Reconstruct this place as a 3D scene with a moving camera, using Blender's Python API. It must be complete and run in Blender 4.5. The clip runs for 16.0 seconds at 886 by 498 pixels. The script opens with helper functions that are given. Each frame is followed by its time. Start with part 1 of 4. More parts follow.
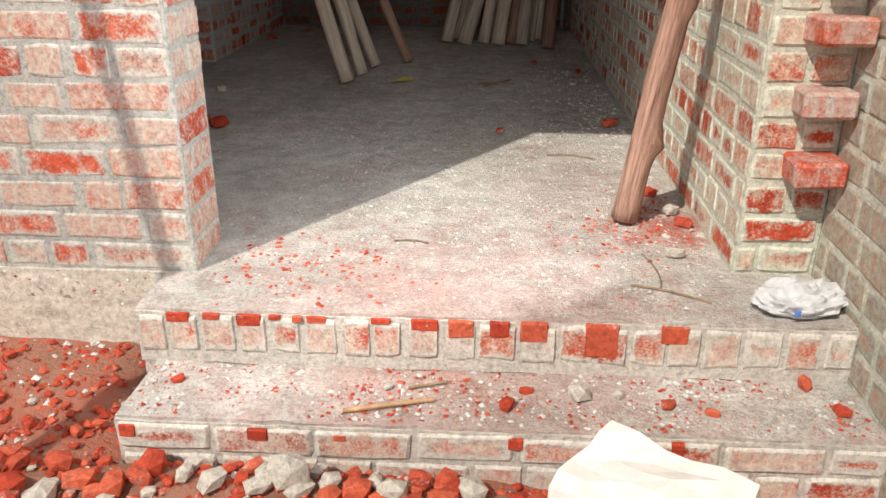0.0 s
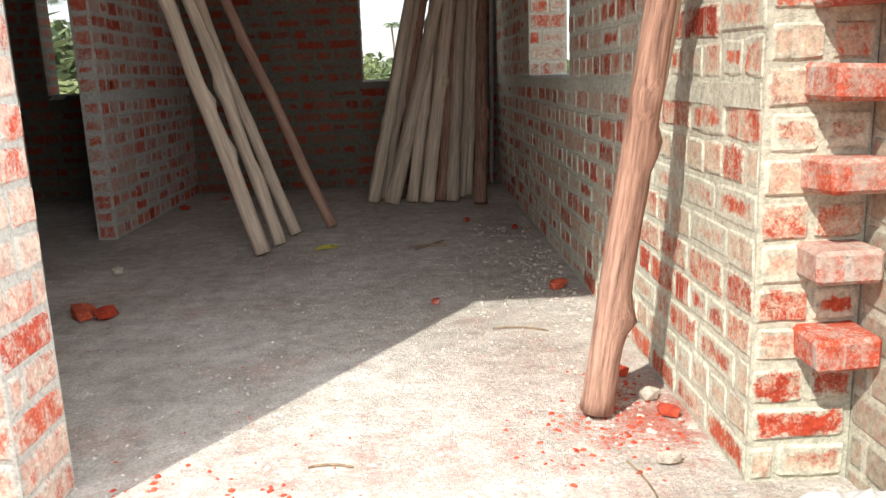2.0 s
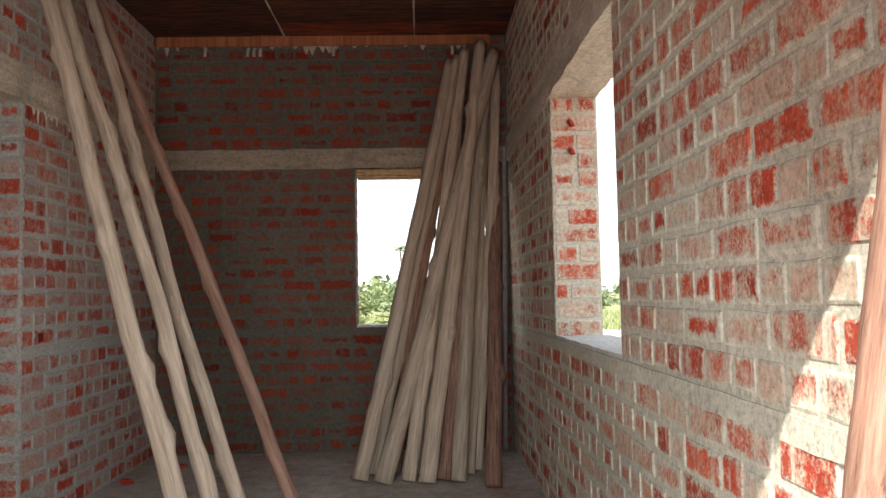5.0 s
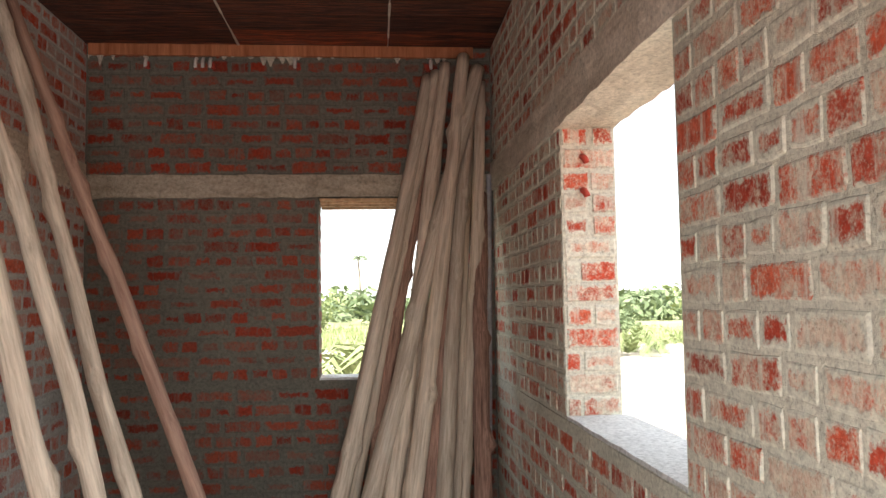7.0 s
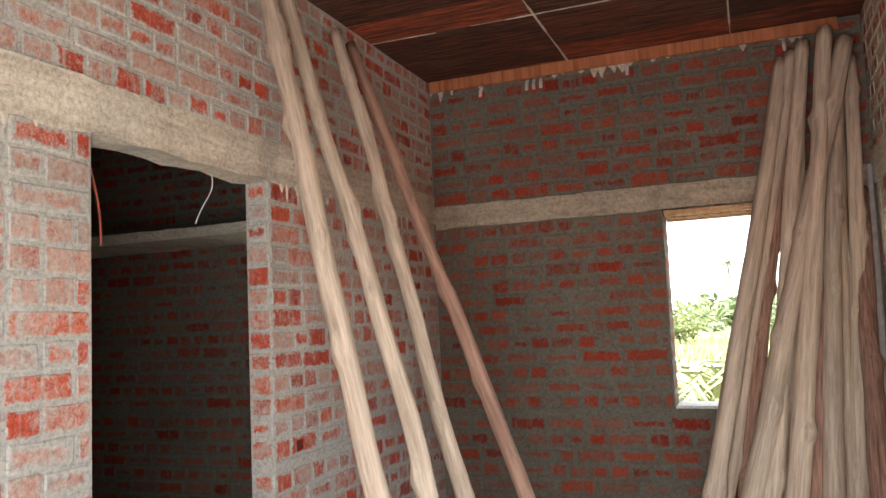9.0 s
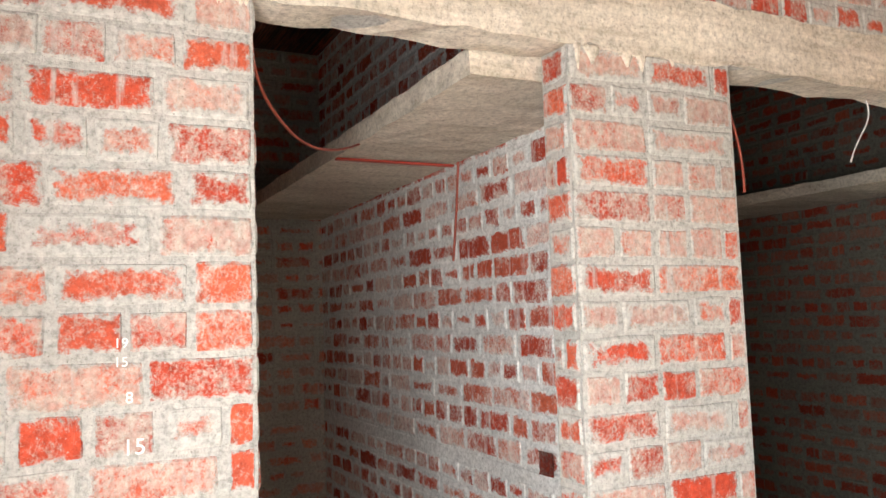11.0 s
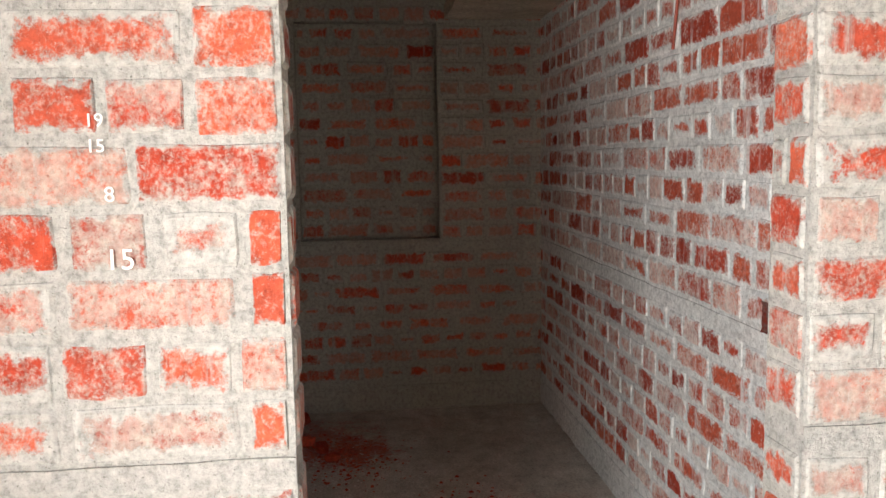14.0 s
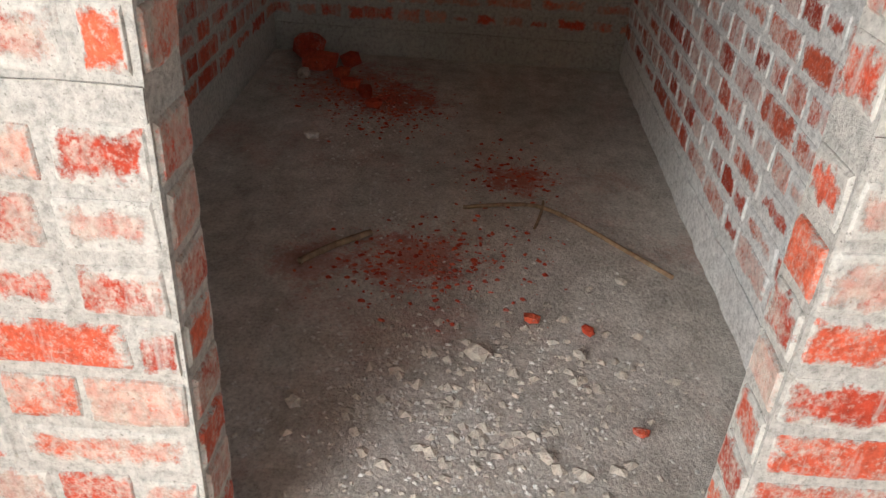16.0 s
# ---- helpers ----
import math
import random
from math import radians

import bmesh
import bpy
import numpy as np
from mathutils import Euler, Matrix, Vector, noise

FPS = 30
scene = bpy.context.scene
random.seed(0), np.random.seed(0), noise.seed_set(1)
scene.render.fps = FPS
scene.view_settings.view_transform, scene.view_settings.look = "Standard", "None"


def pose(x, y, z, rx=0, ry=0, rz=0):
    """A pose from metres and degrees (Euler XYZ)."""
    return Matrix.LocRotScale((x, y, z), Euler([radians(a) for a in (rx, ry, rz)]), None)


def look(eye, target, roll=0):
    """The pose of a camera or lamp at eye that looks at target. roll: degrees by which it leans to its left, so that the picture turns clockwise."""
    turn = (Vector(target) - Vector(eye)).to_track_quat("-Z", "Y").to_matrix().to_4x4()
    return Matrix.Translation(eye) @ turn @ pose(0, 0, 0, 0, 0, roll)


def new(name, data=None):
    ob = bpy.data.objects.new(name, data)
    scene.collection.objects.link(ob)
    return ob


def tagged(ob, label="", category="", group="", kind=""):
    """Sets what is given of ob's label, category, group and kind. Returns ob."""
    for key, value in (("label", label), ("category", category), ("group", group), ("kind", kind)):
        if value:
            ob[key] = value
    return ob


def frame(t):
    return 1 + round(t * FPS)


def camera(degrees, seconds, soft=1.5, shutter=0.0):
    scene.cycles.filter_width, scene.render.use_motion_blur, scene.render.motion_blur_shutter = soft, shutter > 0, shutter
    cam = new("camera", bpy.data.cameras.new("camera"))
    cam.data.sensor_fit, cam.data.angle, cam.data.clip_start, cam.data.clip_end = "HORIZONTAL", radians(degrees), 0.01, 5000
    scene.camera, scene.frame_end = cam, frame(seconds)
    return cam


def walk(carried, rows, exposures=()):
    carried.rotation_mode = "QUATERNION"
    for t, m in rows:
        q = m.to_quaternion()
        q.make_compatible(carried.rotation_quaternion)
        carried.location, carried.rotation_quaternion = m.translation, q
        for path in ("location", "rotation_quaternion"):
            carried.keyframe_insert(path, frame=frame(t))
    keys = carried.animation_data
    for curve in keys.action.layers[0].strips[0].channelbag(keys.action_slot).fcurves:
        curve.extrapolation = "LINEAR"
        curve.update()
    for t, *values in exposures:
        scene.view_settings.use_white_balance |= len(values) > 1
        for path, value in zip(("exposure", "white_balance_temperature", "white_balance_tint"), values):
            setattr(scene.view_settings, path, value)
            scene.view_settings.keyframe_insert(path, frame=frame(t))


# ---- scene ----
cam = camera(58.4, 16.0)
PATH = [
    (0, (0.628, 0.68, 0.976), (0.531, 2.516, 0.188), 0.3),
    (0.5, (0.643, 0.765, 0.97), (0.594, 2.624, 0.236), 0.1),
    (1, (0.672, 0.924, 0.993), (0.643, 2.81, 0.329), -0.5),
    (1.5, (0.689, 1.055, 0.964), (0.687, 2.967, 0.379), -2.1),
    (2, (0.648, 1.212, 0.93), (0.704, 3.164, 0.499), -2.2),
    (2.5, (0.608, 1.358, 0.99), (0.711, 3.341, 0.75), -2.2),
    (3, (0.631, 1.513, 1.03), (0.714, 3.512, 1.018), -2.3),
    (3.5, (0.647, 1.653, 1.057), (0.697, 3.645, 1.236), -2.7),
    (4, (0.696, 1.847, 1.063), (0.725, 3.84, 1.228), -2.2),
    (4.2, (0.709, 1.916, 1.046), (0.74, 3.911, 1.192), -1.9),
    (6.3, (0.64, 2.697, 1.289), (0.755, 4.691, 1.394), -0.4),
    (6.5, (0.635, 2.741, 1.297), (0.766, 4.733, 1.412), -0.4),
    (7, (0.593, 2.935, 1.377), (0.76, 4.924, 1.509), -0.9),
    (7.5, (0.61, 3.046, 1.452), (0.693, 5.038, 1.609), -1.6),
    (8, (0.679, 3.143, 1.464), (0.529, 5.13, 1.639), -1.7),
    (8.5, (0.701, 3.192, 1.464), (0.269, 5.136, 1.642), -1.9),
    (8.7, (0.707, 3.204, 1.457), (0.159, 5.119, 1.633), -2.0),
    (9, (0.684, 3.221, 1.448), (-0.033, 5.079, 1.633), -2.6),
    (9.5, (0.599, 3.263, 1.438), (-0.426, 4.968, 1.642), -3.1),
    (10, (0.511, 3.288, 1.427), (-0.843, 4.744, 1.645), -2.6),
    (10.2, (0.49, 3.301, 1.425), (-0.987, 4.63, 1.645), -2.4),
    (12.3, (0.166, 3.59, 1.36), (-1.776, 4.067, 1.35), -1.8),
    (12.5, (0.142, 3.596, 1.35), (-1.807, 4.041, 1.304), -1.8),
    (13, (0.026, 3.637, 1.341), (-1.936, 4.01, 1.236), -2.2),
    (13.5, (-0.051, 3.709, 1.334), (-2.025, 3.998, 1.198), -2.2),
    (14, (-0.087, 3.878, 1.327), (-2.062, 4.097, 1.099), -1.0),
    (14.5, (-0.142, 3.995, 1.308), (-2.082, 4.181, 0.856), 0.3),
    (15, (-0.271, 4.034, 1.243), (-2.124, 4.215, 0.513), 1.7),
    (15.5, (-0.357, 4.057, 1.211), (-2.106, 4.167, 0.247), 2.8),
    (16, (-0.418, 4.137, 1.206), (-2.13, 4.1, 0.172), 3.5),
]
EXPOSURES = [(0, -0.35), (1, -0.2), (2.5, 0.42), (3.5, 0.65), (7, 1.5), (8.5, 1.9), (9.5, 2.2), (12.5, 2.55), (14, 2.5), (16, 2.5)]
walk(cam, [(t, look(eye, target, roll)) for t, eye, target, roll in PATH], EXPOSURES)

# ---------------------------------------------------------------- light
SUN = Vector((0.546, 0.838, -1.06)).normalized()
world = bpy.data.worlds.new("sky")
scene.world = world
world.use_nodes = True
wt = world.node_tree
sky = wt.nodes.new("ShaderNodeTexSky")
sky.sky_type, sky.sun_disc = "NISHITA", False
sky.sun_elevation = math.asin(-SUN.z)
sky.sun_rotation = math.atan2(-SUN.x, -SUN.y)
sky.air_density, sky.dust_density = 1.0, 1.0
haze = wt.nodes.new("ShaderNodeMix")
haze.data_type = "RGBA"
haze.inputs[0].default_value, haze.inputs[7].default_value = 0.6, (7.8, 7.8, 7.7, 1)
wt.links.new(sky.outputs[0], haze.inputs[6])
wt.links.new(haze.outputs[2], wt.nodes["Background"].inputs[0])
wt.nodes["Background"].inputs[1].default_value = 0.15
sun = new("sun", bpy.data.lights.new("sun", "SUN"))
sun.data.energy, sun.data.angle, sun.data.color = 5.0, radians(0.6), (1.0, 0.94, 0.84)
sun.matrix_world = look((-4, -6, 9), Vector((-4, -6, 9)) + SUN)

opening = new("opening_skylight", bpy.data.lights.new("opening_skylight", "AREA"))
opening.data.shape, opening.data.size, opening.data.size_y, opening.data.energy = "RECTANGLE", 1.15, 2.0, 21.0
opening.data.color = (0.96, 0.98, 1.0)
opening.matrix_world = look((0.4, 2.73, 1.05), (-1.0, 4.7, 0.1))

# ---------------------------------------------------------------- materials
def material(name, base, rough=0.9):
    m = bpy.data.materials.new(name)
    m.use_nodes = True
    b = m.node_tree.nodes["Principled BSDF"]
    b.inputs["Base Color"].default_value = (*base, 1)
    b.inputs["Roughness"].default_value = rough
    b.inputs["Specular IOR Level"].default_value = 0.25
    return m, m.node_tree, b


def nd(t, kind, **values):
    n = t.nodes.new(kind)
    for k, v in values.items():
        n.inputs[k].default_value = v
    return n


def noise_at(t, scale, detail=6, rough=0.6, stretch=(1, 1, 1), own=False):
    """Noise over the world's metres, or over the object's own."""
    src = t.nodes.new("ShaderNodeTexCoord").outputs["Object"] if own else t.nodes.new("ShaderNodeNewGeometry").outputs["Position"]
    mp = nd(t, "ShaderNodeMapping", Scale=stretch)
    n = nd(t, "ShaderNodeTexNoise", Scale=scale, Detail=detail, Roughness=rough)
    t.links.new(src, mp.inputs[0])
    t.links.new(mp.outputs[0], n.inputs["Vector"])
    return n.outputs["Fac"]


def ramp(t, fac, stops):
    r = t.nodes.new("ShaderNodeValToRGB")
    while len(r.color_ramp.elements) < len(stops):
        r.color_ramp.elements.new(0.5)
    for e, (p, c) in zip(r.color_ramp.elements, stops):
        e.position, e.color = p, (*c, 1) if len(c) == 3 else c
    t.links.new(fac, r.inputs[0])
    return r.outputs[0]


def mix(t, fac, a, b, blend="MIX"):
    n = t.nodes.new("ShaderNodeMix")
    n.data_type, n.blend_type = "RGBA", blend
    for s, v in ((0, fac), (6, a), (7, b)):
        if isinstance(v, (int, float)):
            n.inputs[s].default_value = v
        elif isinstance(v, tuple):
            n.inputs[s].default_value = (*v, 1)
        else:
            t.links.new(v, n.inputs[s])
    return n.outputs[2]


def calc(t, op, a, b=0.0, clamp=False):
    n = t.nodes.new("ShaderNodeMath")
    n.operation, n.use_clamp = op, clamp
    for i, v in enumerate((a, b)):
        if isinstance(v, (int, float)):
            n.inputs[i].default_value = v
        else:
            t.links.new(v, n.inputs[i])
    return n.outputs[0]


def bump(t, b, height, strength=0.5, distance=0.004):
    n = nd(t, "ShaderNodeBump", Strength=strength, Distance=distance)
    t.links.new(height, n.inputs["Height"])
    t.links.new(n.outputs[0], b.inputs["Normal"])


def piece_random(t):
    """A number of its own for each loose piece, joined or not."""
    a = t.nodes.new("ShaderNodeObjectInfo").outputs["Random"]
    b = t.nodes.new("ShaderNodeNewGeometry").outputs["Random Per Island"]
    return calc(t, "FRACT", calc(t, "ADD", a, b))


def cement_colour(t, light=1.0):
    big = noise_at(t, 1.7, 4)
    fine = noise_at(t, 60, 9, 0.78)
    c = ramp(t, big, [(0.3, (0.47 * light, 0.465 * light, 0.44 * light)), (0.7, (0.60 * light, 0.59 * light, 0.56 * light))])
    c = mix(t, 0.85, c, ramp(t, fine, [(0.3, (0.36, 0.36, 0.36)), (0.5, (0.98, 0.98, 0.98)), (0.7, (1.38, 1.38, 1.38))]), "MULTIPLY")
    pits = ramp(t, noise_at(t, 170, 3, 0.6), [(0.28, (0.3, 0.29, 0.28)), (0.38, (1, 1, 1))])
    c = mix(t, 0.8, c, pits, "MULTIPLY")
    return c, fine


def brick_local(t):
    """How far a point of a brick's face lies from the brick's edge: 0 at the edge, 0.5 in the middle."""
    uv = t.nodes.new("ShaderNodeUVMap")
    uv.uv_map = "face"
    sep = t.nodes.new("ShaderNodeSeparateXYZ")
    t.links.new(uv.outputs[0], sep.inputs[0])
    dx = calc(t, "MULTIPLY", calc(t, "SUBTRACT", 0.5, calc(t, "ABSOLUTE", sep.outputs[0])), 2.2)
    dy = calc(t, "SUBTRACT", 0.5, calc(t, "ABSOLUTE", sep.outputs[1]))
    return calc(t, "MINIMUM", dx, dy)


def brick_material(name, smear, cover=0.10, light=1.0, tint=(1, 1, 1), drip=0.0, pale=0.7, clay=1.0):
    """Fired clay, thinly veiled by a pinkish cement wash, with mortar lapping over its edges."""
    m, t, b = material(name, (0.5, 0.1, 0.05), 0.88)
    r = piece_random(t)
    red = ramp(t, r, [(0.0, (0.34, 0.042, 0.02)), (0.35, (0.50, 0.065, 0.03)), (0.7, (0.56, 0.12, 0.06)), (1.0, (0.42, 0.06, 0.032))])
    grain = noise_at(t, 55, 9, 0.78)
    red = mix(t, 0.85, red, ramp(t, grain, [(0.3, (0.35, 0.33, 0.33)), (0.5, (0.95, 0.95, 0.95)), (0.7, (1.45, 1.5, 1.5))]), "MULTIPLY")
    red = mix(t, 1.0, red, (clay, clay, clay), "MULTIPLY")
    mortar, fine = cement_colour(t, light)
    mortar = mix(t, 1.0, mortar, tint, "MULTIPLY")
    thin = calc(t, "MULTIPLY", ramp(t, noise_at(t, 34, 8, 0.75, (1, 1, 0.7)), [(0.32, (0.55, 0.55, 0.55)), (0.62, (1.2, 1.2, 1.2))]), pale, True)
    veil = mix(t, thin, red, mix(t, 1.0, mortar, (1.06, 0.99, 0.93), "MULTIPLY"))
    r2 = calc(t, "FRACT", calc(t, "MULTIPLY", r, 17.3))
    r3 = calc(t, "FRACT", calc(t, "MULTIPLY", r, 41.7))
    n1 = calc(t, "ADD", noise_at(t, 15, 9, 0.78, (1, 1, 0.75)), calc(t, "MULTIPLY", calc(t, "SUBTRACT", noise_at(t, 130, 6, 0.75), 0.5), 0.7))
    level = calc(t, "SUBTRACT", calc(t, "ADD", n1, calc(t, "MULTIPLY", calc(t, "SUBTRACT", r2, 0.5), 0.26)), 0.52 - smear)
    p = calc(t, "MULTIPLY", level, 6.0, True)
    c = mix(t, p, red, veil)
    d = brick_local(t)
    lap = calc(t, "ADD", calc(t, "MULTIPLY", calc(t, "SUBTRACT", noise_at(t, 24, 9, 0.8), 0.5), 1.35), calc(t, "ADD", cover - 0.06, calc(t, "MULTIPLY", calc(t, "MULTIPLY", r3, r3), 0.3)))
    e = calc(t, "MULTIPLY", calc(t, "SUBTRACT", lap, d), 8.0, True)
    crumbs = calc(t, "MULTIPLY", calc(t, "SUBTRACT", noise_at(t, 75, 5, 0.7), 0.63), 14.0, True)
    e = calc(t, "MAXIMUM", e, calc(t, "MULTIPLY", crumbs, 0.75))
    if drip:
        run = calc(t, "MULTIPLY", calc(t, "SUBTRACT", noise_at(t, 26, 5, 0.6, (1, 1, 0.09)), 0.64 - drip), 9.0, True)
        e = calc(t, "MAXIMUM", e, calc(t, "MULTIPLY", run, 0.8))
    t.links.new(mix(t, e, c, mortar), b.inputs["Base Color"])
    h = calc(t, "ADD", calc(t, "ADD", calc(t, "MULTIPLY", fine, 0.8), calc(t, "MULTIPLY", e, 0.5)), calc(t, "MULTIPLY", calc(t, "MULTIPLY", grain, 0.6), calc(t, "SUBTRACT", 1.0, e)))
    bump(t, b, h, 0.75, 0.005)
    return m


def cement_material(name, light=1.0, tint=(1, 1, 1), relief=0.8, streak=False):
    m, t, b = material(name, (0.5, 0.48, 0.45), 0.93)
    c, fine = cement_colour(t, light)
    c = mix(t, 1.0, c, tint, "MULTIPLY")
    if streak:
        s = noise_at(t, 7, 8, 0.75, (1, 0.25, 3) if streak == "wall" else (1, 1, 1))
        c = mix(t, 0.7, c, ramp(t, s, [(0.3, (0.55, 0.5, 0.42)), (0.5, (1.0, 0.98, 0.95)), (0.66, (1.25, 1.25, 1.25))]), "MULTIPLY")
    t.links.new(c, b.inputs["Base Color"])
    lumps = calc(t, "MULTIPLY", noise_at(t, 22, 5, 0.6), 1.2)
    bump(t, b, calc(t, "ADD", calc(t, "ADD", fine, lumps), calc(t, "MULTIPLY", noise_at(t, 160, 4), 0.7)), relief, 0.005)
    return m


def wood_material(name, dark, light, grain=30):
    m, t, b = material(name, light, 0.8)
    g = noise_at(t, grain, 8, 0.7, (1, 1, 0.06), own=True)
    k = noise_at(t, 5, 3, 0.5, (1, 1, 0.6), own=True)
    c = ramp(t, g, [(0.32, dark), (0.62, light)])
    r = piece_random(t)
    c = mix(t, 0.75, c, ramp(t, r, [(0, (0.8, 0.78, 0.76)), (1, (1.15, 1.1, 1.04))]), "MULTIPLY")
    c = mix(t, calc(t, "MULTIPLY", ramp(t, k, [(0.55, (0, 0, 0)), (0.75, (1, 1, 1))]), 0.45), c, dark)
    t.links.new(c, b.inputs["Base Color"])
    bump(t, b, g, 0.6, 0.005)
    return m


BRICK = brick_material("cement_smeared_brick", 0.125, 0.14, 0.88, (1.0, 1.0, 0.97), 0.05, 0.76)
# Mortar wash lightened to paint light onto the store's north wall.
BRICK_STORE = brick_material("brightened_store_brick", 0.11, 0.16, 1.35, (0.98, 1.0, 1.02), 0.06, 0.76)
BRICK_PALE = brick_material("heavily_washed_brick", 0.17, 0.10, 0.98, (1.03, 0.985, 0.92), 0.02, 0.85)
BRICK_STEP = brick_material("mortared_step_brick", 0.2, 0.24, 1.06, (1.05, 0.985, 0.92), 0.02, 0.86)
BRICK_RED = brick_material("bare_red_brick", -0.12, -0.05)
# Clay and mortar darkened: the back walls' shade is in the colour.
BRICK_SHADED = brick_material("shaded_smeared_brick", 0.10, 0.2, 0.30, (1.03, 1.0, 0.86), 0.07, 0.7, 0.6)
# Brick turned down: room shade painted into the outer wall and niche.
BRICK_DIM = brick_material("shade_dimmed_brick", 0.15, 0.24, 0.7, (1.0, 1.0, 0.94), 0.06)
BRICK_BARE = brick_material("fresh_broken_brick", -0.5, -0.2)
BRICK_GREY = brick_material("grey_washed_brick", 0.5, 0.05, 0.7, (1.0, 1.0, 0.88), 0.0, 0.97)
BRICK_SIDE = brick_material("greenish_smeared_brick", 0.14, 0.16, 1.08, (1.0, 1.0, 0.87), 0.07, 0.85)
MORTAR = cement_material("rough_mortar", 0.88, (1.0, 1.0, 0.97), 1.0)
# Cool pale mortar, raised further as painted light on that north wall.
MORTAR_STORE = cement_material("brightened_store_mortar", 1.35, (0.98, 1.0, 1.02), 0.8)
MORTAR_WARM = cement_material("warm_step_mortar", 1.06, (1.05, 0.985, 0.92), 1.0)
MORTAR_SIDE = cement_material("side_mortar", 1.08, (1.0, 1.0, 0.87), 0.9)
# Back-wall mortar, its tone lowered to paint in their shade.
MORTAR_SHADED = cement_material("shaded_mortar", 0.30, (1.03, 1.0, 0.86), 1.0)
# Same lowered tone, so the joints carry the room's shade too.
MORTAR_DIM = cement_material("shade_dimmed_mortar", 0.7, (1.0, 1.0, 0.94), 1.0)
# Streaked cast concrete, darkened so the back beam's shade is in its colour.
CONCRETE_SHADED = cement_material("shaded_concrete", 0.72, (1.08, 0.98, 0.82), 0.5, "wall")
CONCRETE = cement_material("cast_concrete", 1.05, (1.06, 0.99, 0.88), 0.5, "wall")
SILL = cement_material("cement_sill", 1.25, (0.98, 1.0, 1.02), 0.7)
PLASTER = cement_material("plinth_plaster", 1.05, (1.05, 0.97, 0.88), 0.4, "wall")
POLE = wood_material("weathered_pole_wood", (0.34, 0.28, 0.22), (0.68, 0.59, 0.48), 50)
POLE_TAN = wood_material("tan_branch_wood", (0.22, 0.12, 0.09), (0.50, 0.33, 0.25), 40)
POLE_BROWN = wood_material("brown_bark_wood", (0.11, 0.06, 0.045), (0.42, 0.26, 0.20), 90)
PLANK_GREY = wood_material("weathered_plank", (0.15, 0.11, 0.08), (0.42, 0.34, 0.26), 60)
PLANK = wood_material("sawn_plank_wood", (0.32, 0.19, 0.1), (0.58, 0.40, 0.24))
BATTEN = wood_material("reddish_batten_wood", (0.26, 0.09, 0.04), (0.52, 0.22, 0.11))
STICK = wood_material("dry_twig", (0.12, 0.08, 0.05), (0.35, 0.26, 0.17))


def floor_material():
    """Trodden cement screed with brick dust where bricks were cut or fell."""
    m, t, b = material("dusty_cement_floor", (0.4, 0.37, 0.33), 0.95)
    c = ramp(t, noise_at(t, 1.6, 7, 0.65), [(0.3, (0.42, 0.39, 0.35)), (0.5, (0.55, 0.52, 0.475)), (0.7, (0.66, 0.63, 0.59))])
    c = mix(t, 0.75, c, ramp(t, noise_at(t, 11, 8, 0.75), [(0.32, (0.55, 0.53, 0.5)), (0.6, (1.15, 1.15, 1.15))]), "MULTIPLY")
    c = mix(t, 0.8, c, ramp(t, noise_at(t, 95, 8, 0.8), [(0.32, (0.36, 0.34, 0.33)), (0.5, (1, 1, 1)), (0.68, (1.35, 1.35, 1.33))]), "MULTIPLY")
    patch = noise_at(t, 2.1, 5, 0.65)
    speck = noise_at(t, 45, 8, 0.75)
    dust = ramp(t, calc(t, "ADD", calc(t, "MULTIPLY", patch, 0.75), calc(t, "MULTIPLY", speck, 0.35)), [(0.58, (0, 0, 0)), (0.76, (1, 1, 1))])
    c = mix(t, calc(t, "MULTIPLY", dust, 0.45), c, (0.44, 0.17, 0.12))
    pos = t.nodes.new("ShaderNodeNewGeometry").outputs["Position"]
    for x, y, size, amount in ((1.24, 3.2, 0.2, 0.9), (1.0, 3.5, 0.55, 0.15), (0.5, 2.7, 0.6, 0.1), (0.6, 2.37, 0.9, 0.3), (-3.6, 3.85, 0.22, 1), (-3.75, 3.65, 0.35, 0.8), (-2.92, 4.31, 0.14, 1), (-2.36, 4.02, 0.2, 0.9), (-2.3, 3.72, 0.16, 0.5)):
        v = t.nodes.new("ShaderNodeVectorMath")
        v.operation = "DISTANCE"
        t.links.new(pos, v.inputs[0])
        v.inputs[1].default_value = (x, y, 0)
        k = calc(t, "SUBTRACT", calc(t, "ADD", 1.0, calc(t, "MULTIPLY", calc(t, "SUBTRACT", calc(t, "ADD", noise_at(t, 9, 6, 0.7), speck), 1.0), 2.6)), calc(t, "MULTIPLY", v.outputs["Value"], 1.0 / size))
        c = mix(t, calc(t, "MULTIPLY", calc(t, "MULTIPLY", k, 1.6, True), 0.75 * amount), c, (0.42, 0.075, 0.04))
    t.links.new(c, b.inputs["Base Color"])
    bump(t, b, calc(t, "ADD", calc(t, "MULTIPLY", noise_at(t, 9, 8, 0.7), 2.5), calc(t, "MULTIPLY", noise_at(t, 75, 6, 0.7), 0.8)), 0.9, 0.009)
    return m


